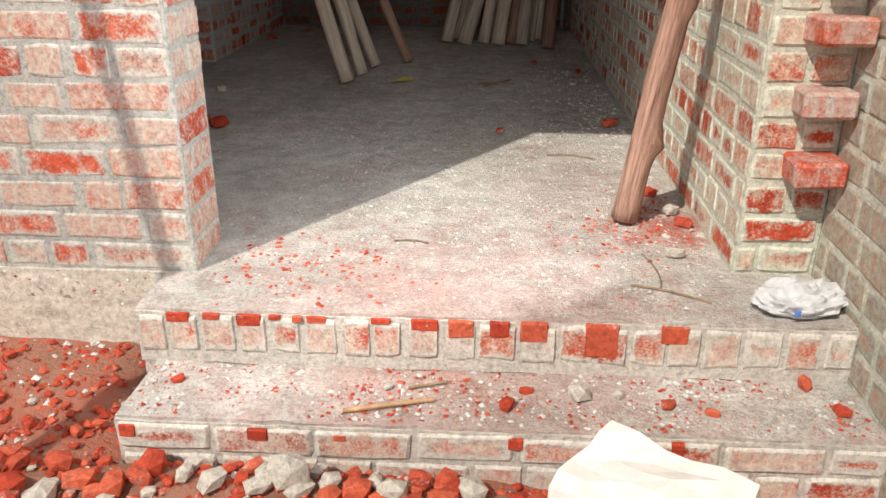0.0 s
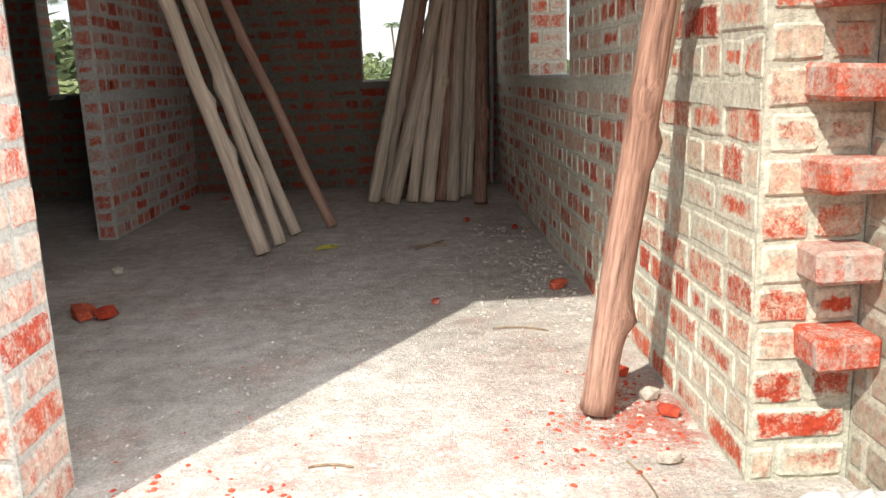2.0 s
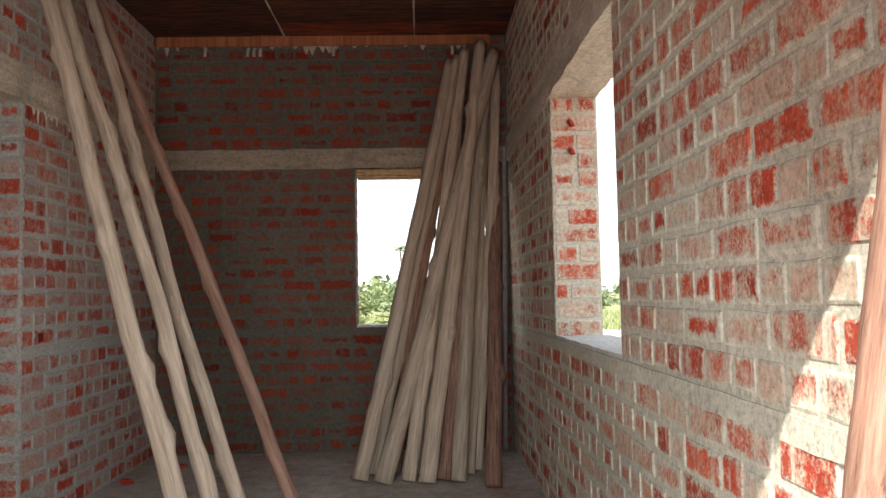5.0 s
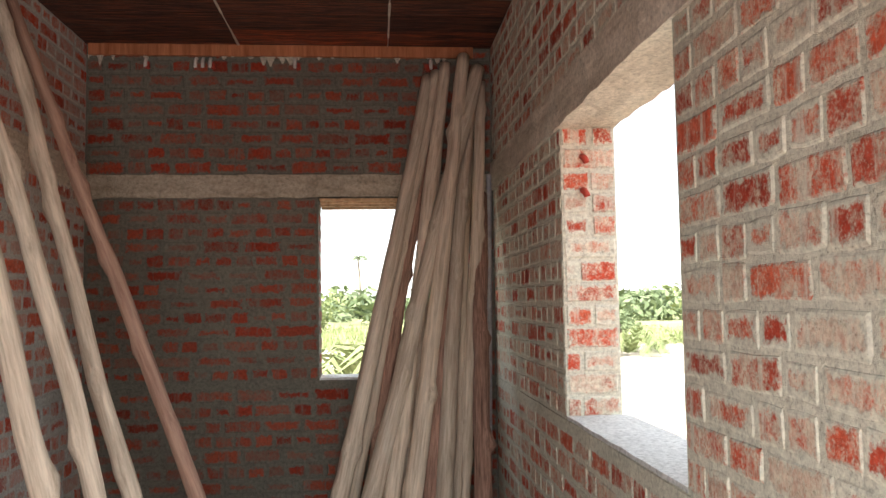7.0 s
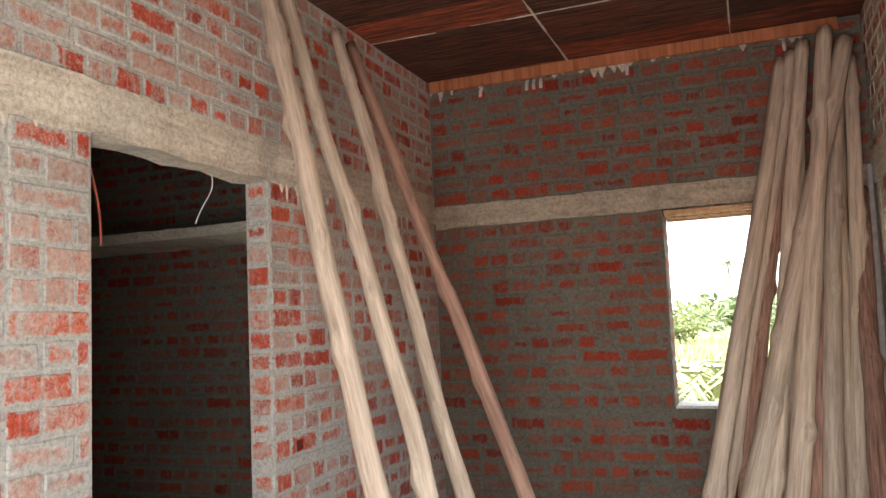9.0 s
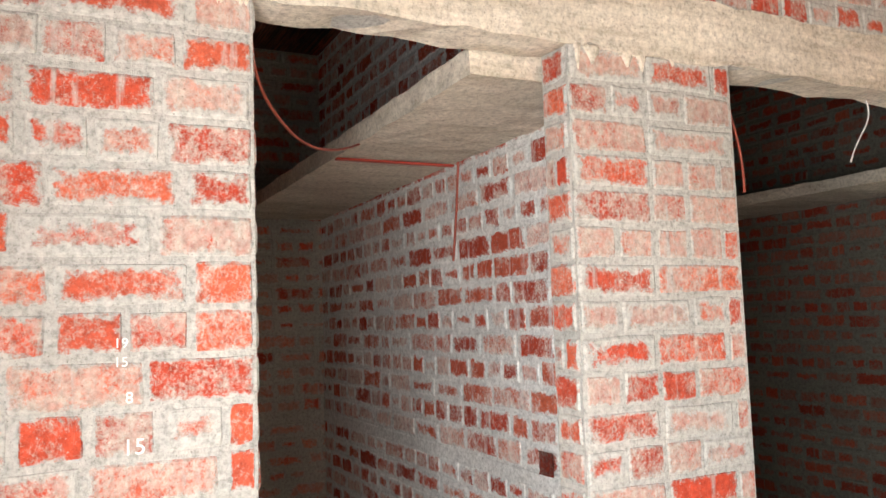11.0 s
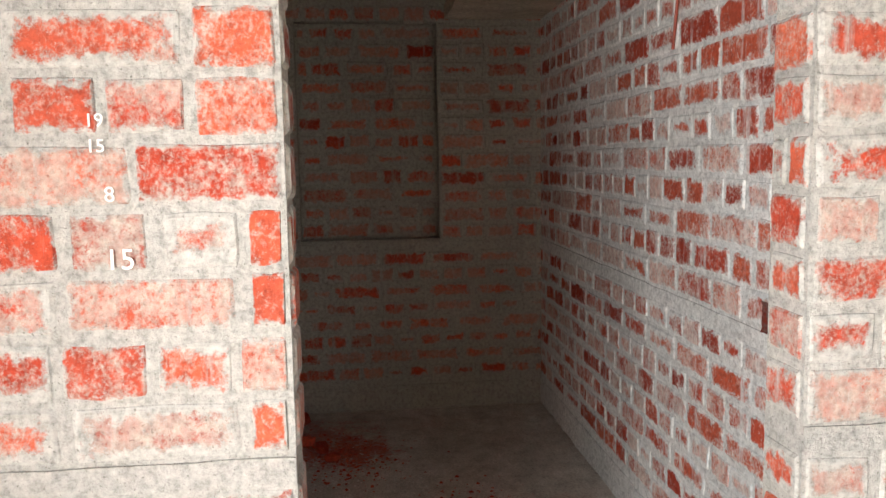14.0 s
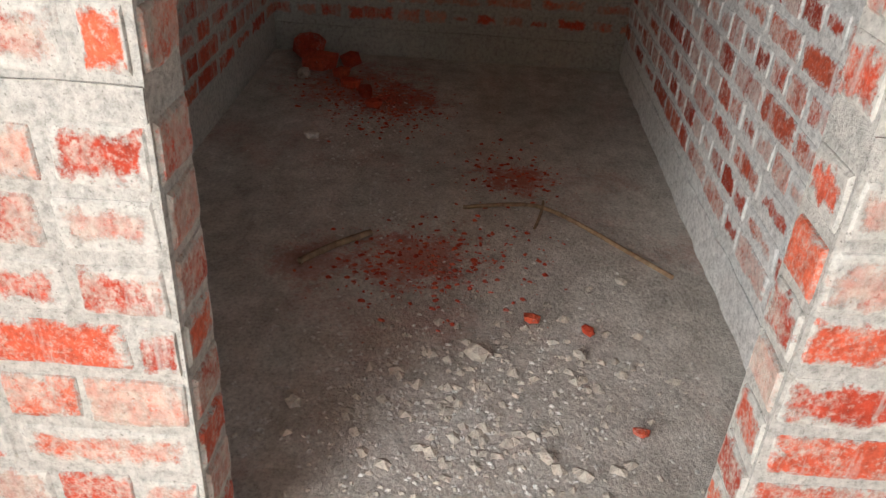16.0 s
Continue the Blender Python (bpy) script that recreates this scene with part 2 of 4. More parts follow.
def earth_material():
    m, t, b = material("earth", (0.3, 0.2, 0.14), 0.97)
    near = ramp(t, noise_at(t, 2.2, 7, 0.65), [(0.3, (0.26, 0.13, 0.085)), (0.5, (0.40, 0.19, 0.13)), (0.68, (0.46, 0.10, 0.055))])
    pos = t.nodes.new("ShaderNodeNewGeometry").outputs["Position"]
    sep = t.nodes.new("ShaderNodeSeparateXYZ")
    t.links.new(pos, sep.inputs[0])
    field = ramp(t, noise_at(t, 0.35, 6), [(0.35, (0.24, 0.27, 0.12)), (0.65, (0.38, 0.37, 0.20))])
    sand = ramp(t, noise_at(t, 0.9, 6), [(0.35, (0.42, 0.37, 0.29)), (0.65, (0.56, 0.51, 0.42))])
    away = calc(t, "MULTIPLY", calc(t, "SUBTRACT", calc(t, "ADD", sep.outputs[1], calc(t, "MULTIPLY", noise_at(t, 0.6), 4.0)), 33.0), 0.4, True)
    back = calc(t, "GREATER_THAN", sep.outputs[1], 4.0)
    c = mix(t, away, mix(t, back, near, sand), field)
    t.links.new(c, b.inputs["Base Color"])
    bump(t, b, calc(t, "ADD", noise_at(t, 25, 9, 0.75), noise_at(t, 90, 5)), 1.0, 0.012)
    return m


def shutter_material():
    m, t, b = material("stained_shuttering_board", (0.1, 0.05, 0.03), 0.75)
    g = noise_at(t, 7, 10, 0.8, (0.6, 12, 1))
    c = ramp(t, g, [(0.40, (0.02, 0.014, 0.012)), (0.5, (0.09, 0.045, 0.033)), (0.62, (0.36, 0.11, 0.05))])
    r = piece_random(t)
    c = mix(t, 0.85, c, ramp(t, r, [(0, (0.4, 0.4, 0.42)), (0.7, (0.9, 0.8, 0.75)), (1, (2.2, 1.2, 0.8))]), "MULTIPLY")
    lines = ramp(t, noise_at(t, 5, 8, 0.8, (0.5, 22, 1)), [(0.56, (0, 0, 0)), (0.68, (0.55, 0.55, 0.55))])
    c = mix(t, lines, c, (0.32, 0.26, 0.21))
    c = mix(t, ramp(t, noise_at(t, 2.3, 6, 0.7), [(0.58, (0, 0, 0)), (0.8, (0.3, 0.3, 0.3))]), c, (0.30, 0.26, 0.22))
    t.links.new(c, b.inputs["Base Color"])
    bump(t, b, g, 0.4, 0.004)
    return m


def plain(name, base, rough=0.6, vary=0.25, scale=25):
    m, t, b = material(name, base, rough)
    n = noise_at(t, scale, 6, 0.65, own=True)
    c = mix(t, 1.0, base, ramp(t, n, [(0.3, (1 - vary,) * 3), (0.7, (1 + vary,) * 3)]), "MULTIPLY")
    t.links.new(c, b.inputs["Base Color"])
    bump(t, b, n, 0.3, 0.003)
    return m


FLOOR, EARTH, SHUTTER = floor_material(), earth_material(), shutter_material()
RUST = plain("reddish_conduit", (0.42, 0.06, 0.04), 0.5)
WIRE = plain("red_wire", (0.36, 0.09, 0.06), 0.5)
PIPE_WHITE = plain("white_pvc", (0.7, 0.68, 0.64), 0.4)
PIPE_GREY = plain("grey_hose", (0.34, 0.34, 0.36), 0.5)
PAPER = plain("white_carton", (0.82, 0.79, 0.74), 0.7, 0.12, 12)
CARTON = plain("brown_carton", (0.50, 0.25, 0.10), 0.75)
LEAF_Y = plain("yellow_leaf", (0.50, 0.46, 0.08), 0.6)
FILM = plain("crumpled_plastic", (0.55, 0.55, 0.55), 0.28, 0.15, 60)
INK = plain("blue_print", (0.12, 0.22, 0.55), 0.5)


def leaf_material(name, dark, light):
    m, t, b = material(name, light, 0.6)
    t.links.new(ramp(t, piece_random(t), [(0, dark), (1, light)]), b.inputs["Base Color"])
    return m


LEAF = leaf_material("green_leaves", (0.10, 0.14, 0.07), (0.21, 0.26, 0.14))
LEAF_FRESH = leaf_material("fresh_leaves", (0.13, 0.17, 0.06), (0.26, 0.30, 0.14))
BARK = wood_material("palm_bark", (0.12, 0.10, 0.08), (0.30, 0.26, 0.21), 10)

# ---------------------------------------------------------------- mesh helpers
def obj(name, verts, faces, mats, parent=None, label="", smooth=False, slots=None):
    me = bpy.data.meshes.new(name)
    me.from_pydata([tuple(v) for v in verts], [], faces)
    for m in (mats if isinstance(mats, (list, tuple)) else [mats]):
        me.materials.append(m)
    if slots is not None:
        me.polygons.foreach_set("material_index", slots)
    if smooth:
        me.polygons.foreach_set("use_smooth", [True] * len(me.polygons))
    me.update()
    ob = new(name, me)
    if parent:
        ob.parent = parent
    if label:
        ob["label"] = label
    return ob


def part(name, bm, mat, parent=None, label="", smooth=False):
    bmesh.ops.recalc_face_normals(bm, faces=bm.faces)
    me = bpy.data.meshes.new(name)
    bm.to_mesh(me)
    bm.free()
    me.materials.append(mat)
    if smooth:
        me.polygons.foreach_set("use_smooth", [True] * len(me.polygons))
    ob = new(name, me)
    if parent:
        ob.parent = parent
    if label:
        ob["label"] = label
    return ob


def box_data(lo, hi, verts, faces):
    k = len(verts)
    (a, b, c), (d, e, f) = lo, hi
    verts += [(a, b, c), (d, b, c), (d, e, c), (a, e, c), (a, b, f), (d, b, f), (d, e, f), (a, e, f)]
    faces += [tuple(k + i for i in q) for q in ((3, 2, 1, 0), (4, 5, 6, 7), (0, 1, 5, 4), (1, 2, 6, 5), (2, 3, 7, 6), (3, 0, 4, 7))]


def boxes(name, spans, mat, parent=None, label=""):
    v, f = [], []
    for lo, hi in spans:
        box_data(lo, hi, v, f)
    return obj(name, v, f, mat, parent, label)


def rough_bar(name, lo, hi, mat, parent=None, label="", step=0.06, amount=0.006, seed=0):
    """A cast bar with uneven faces and edges."""
    bm = bmesh.new()
    size = [h - l for l, h in zip(lo, hi)]
    cuts = [max(1, min(70, int(s / step))) for s in size]
    grid = {}

    def at(i, j, k):
        if (i, j, k) not in grid:
            p = Vector([lo[a] + size[a] * n / cuts[a] for a, n in enumerate((i, j, k))])
            q = noise.noise_vector(p * 9 + Vector((seed, 0, 0))) * amount + noise.noise_vector(p * 31) * amount * 0.6
            grid[i, j, k] = bm.verts.new(p + q)
        return grid[i, j, k]
    for a in range(3):
        b, c = (a + 1) % 3, (a + 2) % 3
        for side in (0, cuts[a]):
            for m in range(cuts[b]):
                for n in range(cuts[c]):
                    q = []
                    for dm, dn in ((0, 0), (1, 0), (1, 1), (0, 1)):
                        ijk = [0, 0, 0]
                        ijk[a], ijk[b], ijk[c] = side, m + dm, n + dn
                        q.append(at(*ijk))
                    bm.faces.new(q)
    return part(name, bm, mat, parent, label)


rng = random.Random(5)


def brick_shapes(count, seed):
    """Unit brick faces with worn, uneven outlines: x, y from -.5 to .5, front at z = 1."""
    r = random.Random(seed)
    out = []
    for _ in range(count):
        ring = [(-0.5, -0.4), (-0.485, -0.48), (0.0, -0.5), (0.48, -0.49), (0.5, -0.38), (0.5, 0.4), (0.485, 0.48), (0.05, 0.5), (-0.48, 0.49), (-0.5, 0.38)]
        ring = [(x + r.uniform(-0.012, 0.012), y + r.uniform(-0.04, 0.04)) for x, y in ring]
        v = [(x * 1.03, y * 1.08, -0.8) for x, y in ring] + [(x, y, 0.15 + r.uniform(-0.3, 0.3)) for x, y in ring] + [(x * 0.95, y * 0.86, 1.0 + r.uniform(-0.3, 0.1)) for x, y in ring]
        n = 10
        f = [(i + k * n, (i + 1) % n + k * n, (i + 1) % n + (k + 1) * n, i + (k + 1) * n) for k in (0, 1) for i in range(n)]
        f.append(tuple(range(2 * n, 3 * n)))
        out.append((np.array(v), f))
    return out


SHAPES = brick_shapes(9, 3)
SHARED = {}


def face_coords(me, local):
    """Keeps each brick's own x and y with its mesh."""
    idx = np.zeros(len(me.loops), dtype=np.int32)
    me.loops.foreach_get("vertex_index", idx)
    me.uv_layers.new(name="face").data.foreach_set("uv", np.asarray(local)[idx][:, :2].astype(np.float32).ravel())


def shared_brick(i, mat):
    if (i, mat.name) not in SHARED:
        me = bpy.data.meshes.new("brick")
        me.from_pydata([tuple(v) for v in SHAPES[i][0]], [], SHAPES[i][1])
        me.materials.append(mat)
        face_coords(me, SHAPES[i][0])
        SHARED[i, mat.name] = me
    return SHARED[i, mat.name]


PENDING = []      # (wall, near point, [brick matrices]) laid at the end


def lay(o, n, width, z0, z1, holes=(), bands=(), seed=0, bond="english", course=0.0915, proud=0.0028):
    """Brick places on a face that starts at o, runs along z x n, and looks towards n. holes: (u0, u1, z0, z1)."""
    r = random.Random(seed)
    n = Vector(n)
    u = Vector((0, 0, 1)).cross(n)
    o = Vector(o)
    found = []
    edges, z = [], z0
    for b0, b1 in (*bands, (z1, z1)):
        if b0 > z + 0.05:
            edges.append((z, min(b0, z1)))
        z = b1
    row = seed
    for a, b in edges:
        k = max(1, round((b - a) / course))
        h = (b - a) / k
        for i in range(k):
            row += 1
            za = a + i * h
            mid = za + h / 2
            spans = [(0.0, width)]
            for u0, u1, h0, h1 in holes:
                if h0 < mid < h1:
                    spans = [q for s, e in spans for q in ((s, min(e, u0)), (max(s, u1), e)) if q[1] - q[0] > 0.02]
            for s, e in spans:
                x = s + (r.choice((0.0, -0.06, -0.12)) if s == 0.0 else 0.0)
                while x < e - 0.02:
                    if bond == "edge":
                        w = r.uniform(0.085, 0.105)
                    else:
                        w = 0.245 if row % 2 else 0.124
                        if r.random() < 0.2:
                            w = r.choice((0.245, 0.124, 0.17))
                    x1 = x + w * r.uniform(0.96, 1.04)
                    if e - x1 < 0.06:
                        x1 = e
                    c0, c1 = max(x, s), min(x1, e)
                    if c1 - c0 > 0.03:
                        gap = r.uniform(0.012, 0.024)
                        at = o + u * ((c0 + c1) / 2 + r.uniform(-0.003, 0.003)) + Vector((0, 0, mid - o.z + r.uniform(-0.003, 0.003)))
                        at += n * r.uniform(-0.0005, 0.0025)
                        m = Matrix((u * (c1 - c0 - gap), Vector((0, 0, h - r.uniform(0.012, 0.024))), n * proud)).transposed().to_4x4()
                        tilt = Matrix.Rotation(r.uniform(-0.012, 0.012), 4, n)
                        found.append(Matrix.Translation(at) @ tilt @ m)
                    x = x1
    return found


def lay_bricks():
    """Sets all pending bricks: the nearest as pieces, the rest joined."""
    for wall, near, places, mat, cap in PENDING:
        places.sort(key=lambda m: (m.translation - Vector(near)).length)
        for k, m in enumerate(places[:cap]):
            ob = new("brick", shared_brick(rng.randrange(9), mat))
            ob.parent, ob.matrix_basis = wall, m
        v, f, k, local = [], [], 0, []
        for m in places[cap:]:
            sv, sf = SHAPES[rng.randrange(9)]
            a = np.array(m)
            v.append(sv @ a[:3, :3].T + a[:3, 3])
            local.append(sv)
            f += [tuple(i + k for i in q) for q in sf]
            k += len(sv)
        if v:
            rest = tagged(obj("brickwork", np.concatenate(v), f, mat, wall), kind="stuff")
            face_coords(rest.data, np.concatenate(local))


def solid(name, x0, x1, y0, y1, z0, z1, holes=(), axis="y", mat=MORTAR, label=""):
    """A wall core: one mesh of blocks round its openings. holes: (from, to, z0, z1) along the axis."""
    a0, a1 = (y0, y1) if axis == "y" else (x0, x1)
    cuts = sorted({a0, a1, *(h for q in holes for h in q[:2])})
    spans = []
    for s, e in zip(cuts, cuts[1:]):
        zs, lo = [], z0
        for h in sorted((q for q in holes if q[0] <= s and q[1] >= e), key=lambda q: q[2]):
            if h[2] > lo:
                zs.append((lo, h[2]))
            lo = h[3]
        if lo < z1:
            zs.append((lo, z1))
        for za, zb in zs:
            spans.append(((x0, s, za), (x1, e, zb)) if axis == "y" else ((s, y0, za), (e, y1, zb)))
    ob = boxes(name, spans, mat)
    return tagged(ob, label or "cement-smeared red brick wall with rough mortar joints", "wall", kind="structure")


# ---------------------------------------------------------------- plan
XL, XR, YB, YF, TOP, LINT, SILLZ = -1.235, 1.36, 8.06, 2.74, 3.05, 2.1, 0.89
T = 0.23
TL = 0.115
XW = -4.2
BANDS = ((0.85, 0.895), (LINT, 2.27))
GROUND = -0.34
A0, A1 = 3.782, 4.575       # first opening in the left wall
B0, B1 = 5.13, 6.12       # doorway in the left wall
W0, W1 = 4.885, 6.15       # side window
V0, V1 = 0.22, 1.20       # back window

# ground, floors, steps
tagged(obj("ground", [(-400, -400, GROUND), (400, -400, GROUND), (400, 400, GROUND), (-400, 400, GROUND)], [(0, 1, 2, 3)], EARTH),
       "bare reddish earth turning to grassy field", "ground", kind="structure")
floor = tagged(boxes("floor", [((XW, 2.97, GROUND - 0.1), (XR + T, YB, 0)), ((-0.2, YF, GROUND - 0.1), (XR, 2.97, 0)), ((XR, YF, GROUND - 0.1), (XR + T, 2.97, 0))], FLOOR),
               "dusty cement floor with brick dust and grit", "floor", kind="structure")
steps = tagged(new("entrance_steps"), "two worn brick entrance steps with mortar and brick dust", "steps", kind="structure")
rough_bar("landing", (-0.285, 2.505, -0.2), (XR + T, YF - 0.002, 0.001), FLOOR, steps, "dusty cement landing", 0.05, 0.006)
rough_bar("lower_step", (-0.25, 2.245, GROUND - 0.05), (XR + T, 2.51, -0.157), FLOOR, steps, "brick-dusted lower tread", 0.05, 0.008)

rough_bar("riser", (-0.287, 2.4985, -0.157), (XR + T, 2.52, -0.006), MORTAR_WARM, steps, "mortar-smeared riser", 0.04, 0.004, 3)
rough_bar("riser", (-0.252, 2.2385, GROUND - 0.02), (XR + T, 2.26, -0.166), MORTAR_WARM, steps, "mortar-smeared riser", 0.04, 0.004, 4)

# walls
HOLE_L = ((A0, A1, -1, LINT), (B0, B1, -1, LINT))
wall_left = solid("wall_left", XL - TL, XL, 2.97, YB, 0, TOP, HOLE_L)
wall_right = solid("wall_right", XR, XR + T, 2.83, YB, 0, TOP, ((W0, W1, SILLZ, LINT),), mat=MORTAR_SIDE)
wall_back = solid("wall_back", XL - TL, XR + T, YB, YB + T, GROUND, TOP, ((V0, V1, SILLZ, 2.06),), "x", MORTAR_SHADED)
wall_back_room = solid("wall_back_room", XW - T, XL - TL, YB, YB + T, GROUND, TOP, ((-2.40, -1.92, 0.87, 2.0),), "x", MORTAR_SHADED)
wall_front = solid("wall_front", XW - T, -0.2, YF, 2.97, 0, TOP, (), "x")
front_head = solid("wall_front_head", -0.2, XR + T, YF, 2.97, LINT, TOP, (), "x")
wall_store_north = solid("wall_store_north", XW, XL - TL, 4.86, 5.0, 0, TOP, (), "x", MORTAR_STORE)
wall_store_south = solid("wall_store_south", XW, XL - TL, 2.97, 3.18, 0, TOP, (), "x")
NICHE = (3.60, 4.32, 0.91, 2.02)
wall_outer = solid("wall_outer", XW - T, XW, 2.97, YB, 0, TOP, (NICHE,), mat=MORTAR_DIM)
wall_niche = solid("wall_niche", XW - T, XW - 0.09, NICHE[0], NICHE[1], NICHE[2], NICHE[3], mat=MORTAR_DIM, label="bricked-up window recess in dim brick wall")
wall_side = solid("wall_side", XR + T + 0.003, XR + 2 * T, -3.0, 2.95, GROUND, 1.9, mat=MORTAR_SIDE, label="grey cement-washed brick side wall beside steps")
plinth = tagged(rough_bar("plinth", (XW - T, YF - 0.012, GROUND - 0.1), (-0.26, 2.97, 0.0), PLASTER, None, "", 0.12, 0.004),
                "smooth cement-plastered plinth under brick wall", "plinth", kind="structure")

UP = (0, 0, 1)
L_LEFT = [(q[0] - 2.97, q[1] - 2.97, 0, LINT) for q in HOLE_L]
def add(wall, near, mat, cap, *runs):
    PENDING.append((wall, near, [m for run in runs for m in run], mat, cap))


add(wall_left, (XL, 4.2, 1.1), BRICK, 300,
    lay((XL, 2.97, 0), (1, 0, 0), YB - 2.97, 0.0, TOP, L_LEFT, BANDS, 1),
    lay((XL, A0, 0), (0, 1, 0), TL, 0, LINT, (), BANDS, 2, proud=0.005), lay((XL - TL, A1, 0), (0, -1, 0), TL, 0, LINT, (), BANDS, 3, proud=0.005),
    lay((XL, B0, 0), (0, 1, 0), TL, 0, LINT, (), BANDS, 4, proud=0.005), lay((XL - TL, B1, 0), (0, -1, 0), TL, 0, LINT, (), BANDS, 5, proud=0.005))
add(wall_right, (XR, 4.0, 1.0), BRICK_SIDE, 300,
    lay((XR, YB, 0), (-1, 0, 0), YB - 2.83, 0, TOP, ((YB - W1, YB - W0, SILLZ, LINT),), BANDS, 6),
    lay((XR, W1, 0), (0, -1, 0), T, SILLZ, LINT, (), (), 7, proud=0.005), lay((XR + T, W0, 0), (0, 1, 0), T, SILLZ, LINT, (), (), 8, proud=0.005),
    lay((XR, 2.83, 0), (0, -1, 0), T, 0, TOP, (), (), 9, proud=0.007))
add(wall_back, (0, YB, 1.5), BRICK_SHADED, 300,
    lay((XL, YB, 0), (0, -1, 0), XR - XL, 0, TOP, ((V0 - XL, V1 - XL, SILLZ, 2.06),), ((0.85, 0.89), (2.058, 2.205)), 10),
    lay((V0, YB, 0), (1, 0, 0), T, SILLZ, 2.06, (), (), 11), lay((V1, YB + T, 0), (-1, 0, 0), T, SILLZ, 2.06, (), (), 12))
add(wall_back_room, (-2.2, YB, 1.5), BRICK_SHADED, 200, lay((XW, YB, 0), (0, -1, 0), -XW + XL - TL, 0, TOP, ((-2.40 - XW, -1.92 - XW, 0.87, 2.0),), BANDS, 13),
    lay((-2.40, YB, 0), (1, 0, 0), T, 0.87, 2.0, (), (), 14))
add(wall_front, (-0.6, YF, 0.6), BRICK_PALE, 300,
    lay((-2.4, YF, 0), (0, -1, 0), 2.2, 0, TOP, (), (), 15), lay((-0.2, YF, 0), (1, 0, 0), T, 0, LINT, (), (), 16, proud=0.005),
    lay((-0.2, 2.97, 0), (0, 1, 0), -XL - 0.2, 0, TOP, (), (), 17))
add(front_head, (0.6, YF, 2.4), BRICK, 100, lay((-0.2, YF, 0), (0, -1, 0), XR + T + 0.2, 2.27, TOP, (), (), 18), lay((XR, 2.97, 0), (0, 1, 0), XR + 0.2, 2.27, TOP, (), (), 19))
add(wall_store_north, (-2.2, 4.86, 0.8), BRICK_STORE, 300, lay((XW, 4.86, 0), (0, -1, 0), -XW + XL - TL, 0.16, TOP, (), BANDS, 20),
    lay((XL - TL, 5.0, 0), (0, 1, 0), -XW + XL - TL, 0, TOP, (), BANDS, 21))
add(wall_store_south, (-2.2, 3.18, 0.8), BRICK, 120, lay((XL - TL, 3.18, 0), (0, 1, 0), -XW + XL - TL, 0.16, TOP, (), BANDS, 22))
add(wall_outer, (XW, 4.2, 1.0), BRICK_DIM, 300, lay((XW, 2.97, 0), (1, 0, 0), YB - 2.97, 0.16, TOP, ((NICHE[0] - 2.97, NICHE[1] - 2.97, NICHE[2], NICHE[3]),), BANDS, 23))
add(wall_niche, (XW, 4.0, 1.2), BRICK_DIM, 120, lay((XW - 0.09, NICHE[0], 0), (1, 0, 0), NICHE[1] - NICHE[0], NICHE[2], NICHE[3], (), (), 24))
add(wall_side, (XR + T, 2.4, 0.3), BRICK_GREY, 300, lay((XR + T + 0.003, 2.83, 0), (-1, 0, 0), 5.8, GROUND, 1.9, (), (), 25, proud=0.003))
add(steps, (0.6, 2.4, -0.1), BRICK_STEP, 200,
    lay((-0.285, 2.496, 0), (0, -1, 0), XR + T + 0.285, -0.125, -0.008, (), (), 26, "edge", 0.115, 0.004),
    lay((-0.25, 2.236, 0), (0, -1, 0), XR + T + 0.25, GROUND, -0.165, (), (), 27, "english", 0.085, 0.004))

add(steps, (0.6, 2.5, 0), BRICK_BARE, 60,
    [Matrix.Translation((x, 2.493, -w * k / 2 - 0.004)) @ Matrix(((w, 0, 0, 0), (0, 0, -0.005, 0), (0, w * k, 0, 0), (0, 0, 0, 1)))
     for x, w, k in ((-0.17, 0.06, 0.45), (-0.08, 0.045, 0.4), (0.02, 0.065, 0.5), (0.09, 0.03, 0.4), (0.15, 0.025, 0.7), (0.2, 0.05, 0.35), (0.37, 0.05, 0.3),
                     (0.485, 0.07, 0.45), (0.58, 0.065, 0.75), (0.68, 0.05, 0.9), (0.77, 0.07, 0.8), (0.945, 0.085, 1.15), (1.13, 0.07, 0.7))]
    + [Matrix.Translation((x, 2.233, -0.19)) @ Matrix(((w, 0, 0, 0), (0, 0, -0.006, 0), (0, w * k, 0, 0), (0, 0, 0, 1)))
       for x, w, k in ((0.1, 0.05, 0.6), (0.3, 0.03, 0.5), (0.72, 0.035, 0.8), (1.1, 0.03, 1.3), (-0.22, 0.04, 0.9))])

# cast bands, lintels, sills
def band(name, lo, hi, mat, label, seed=0, amount=0.0035):
    return tagged(rough_bar(name, lo, hi, mat, None, "", 0.05, amount, seed), label, name.replace("_", " "), kind="structure")


for y0, y1 in ((2.98, A0), (A1, B0), (B1, YB - 0.004)):
    band("sill_band", (XL - 0.02, y0, 0.85), (XL + 0.005, y1, 0.893), MORTAR, "thin cement band between brick courses", 1)
band("sill_band", (XR - 0.005, 2.84, 0.835), (XR + 0.02, YB - 0.004, SILLZ - 0.002), MORTAR_SIDE, "thin cement band between brick courses", 2)
band("sill_band", (XL + 0.004, YB - 0.007, 0.85), (XR - 0.004, YB + 0.02, SILLZ - 0.002), MORTAR_SHADED, "thin cement band between brick courses", 3)
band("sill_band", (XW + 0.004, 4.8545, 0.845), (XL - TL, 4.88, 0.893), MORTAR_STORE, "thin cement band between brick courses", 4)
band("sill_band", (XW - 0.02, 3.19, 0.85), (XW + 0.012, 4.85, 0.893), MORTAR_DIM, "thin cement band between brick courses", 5)
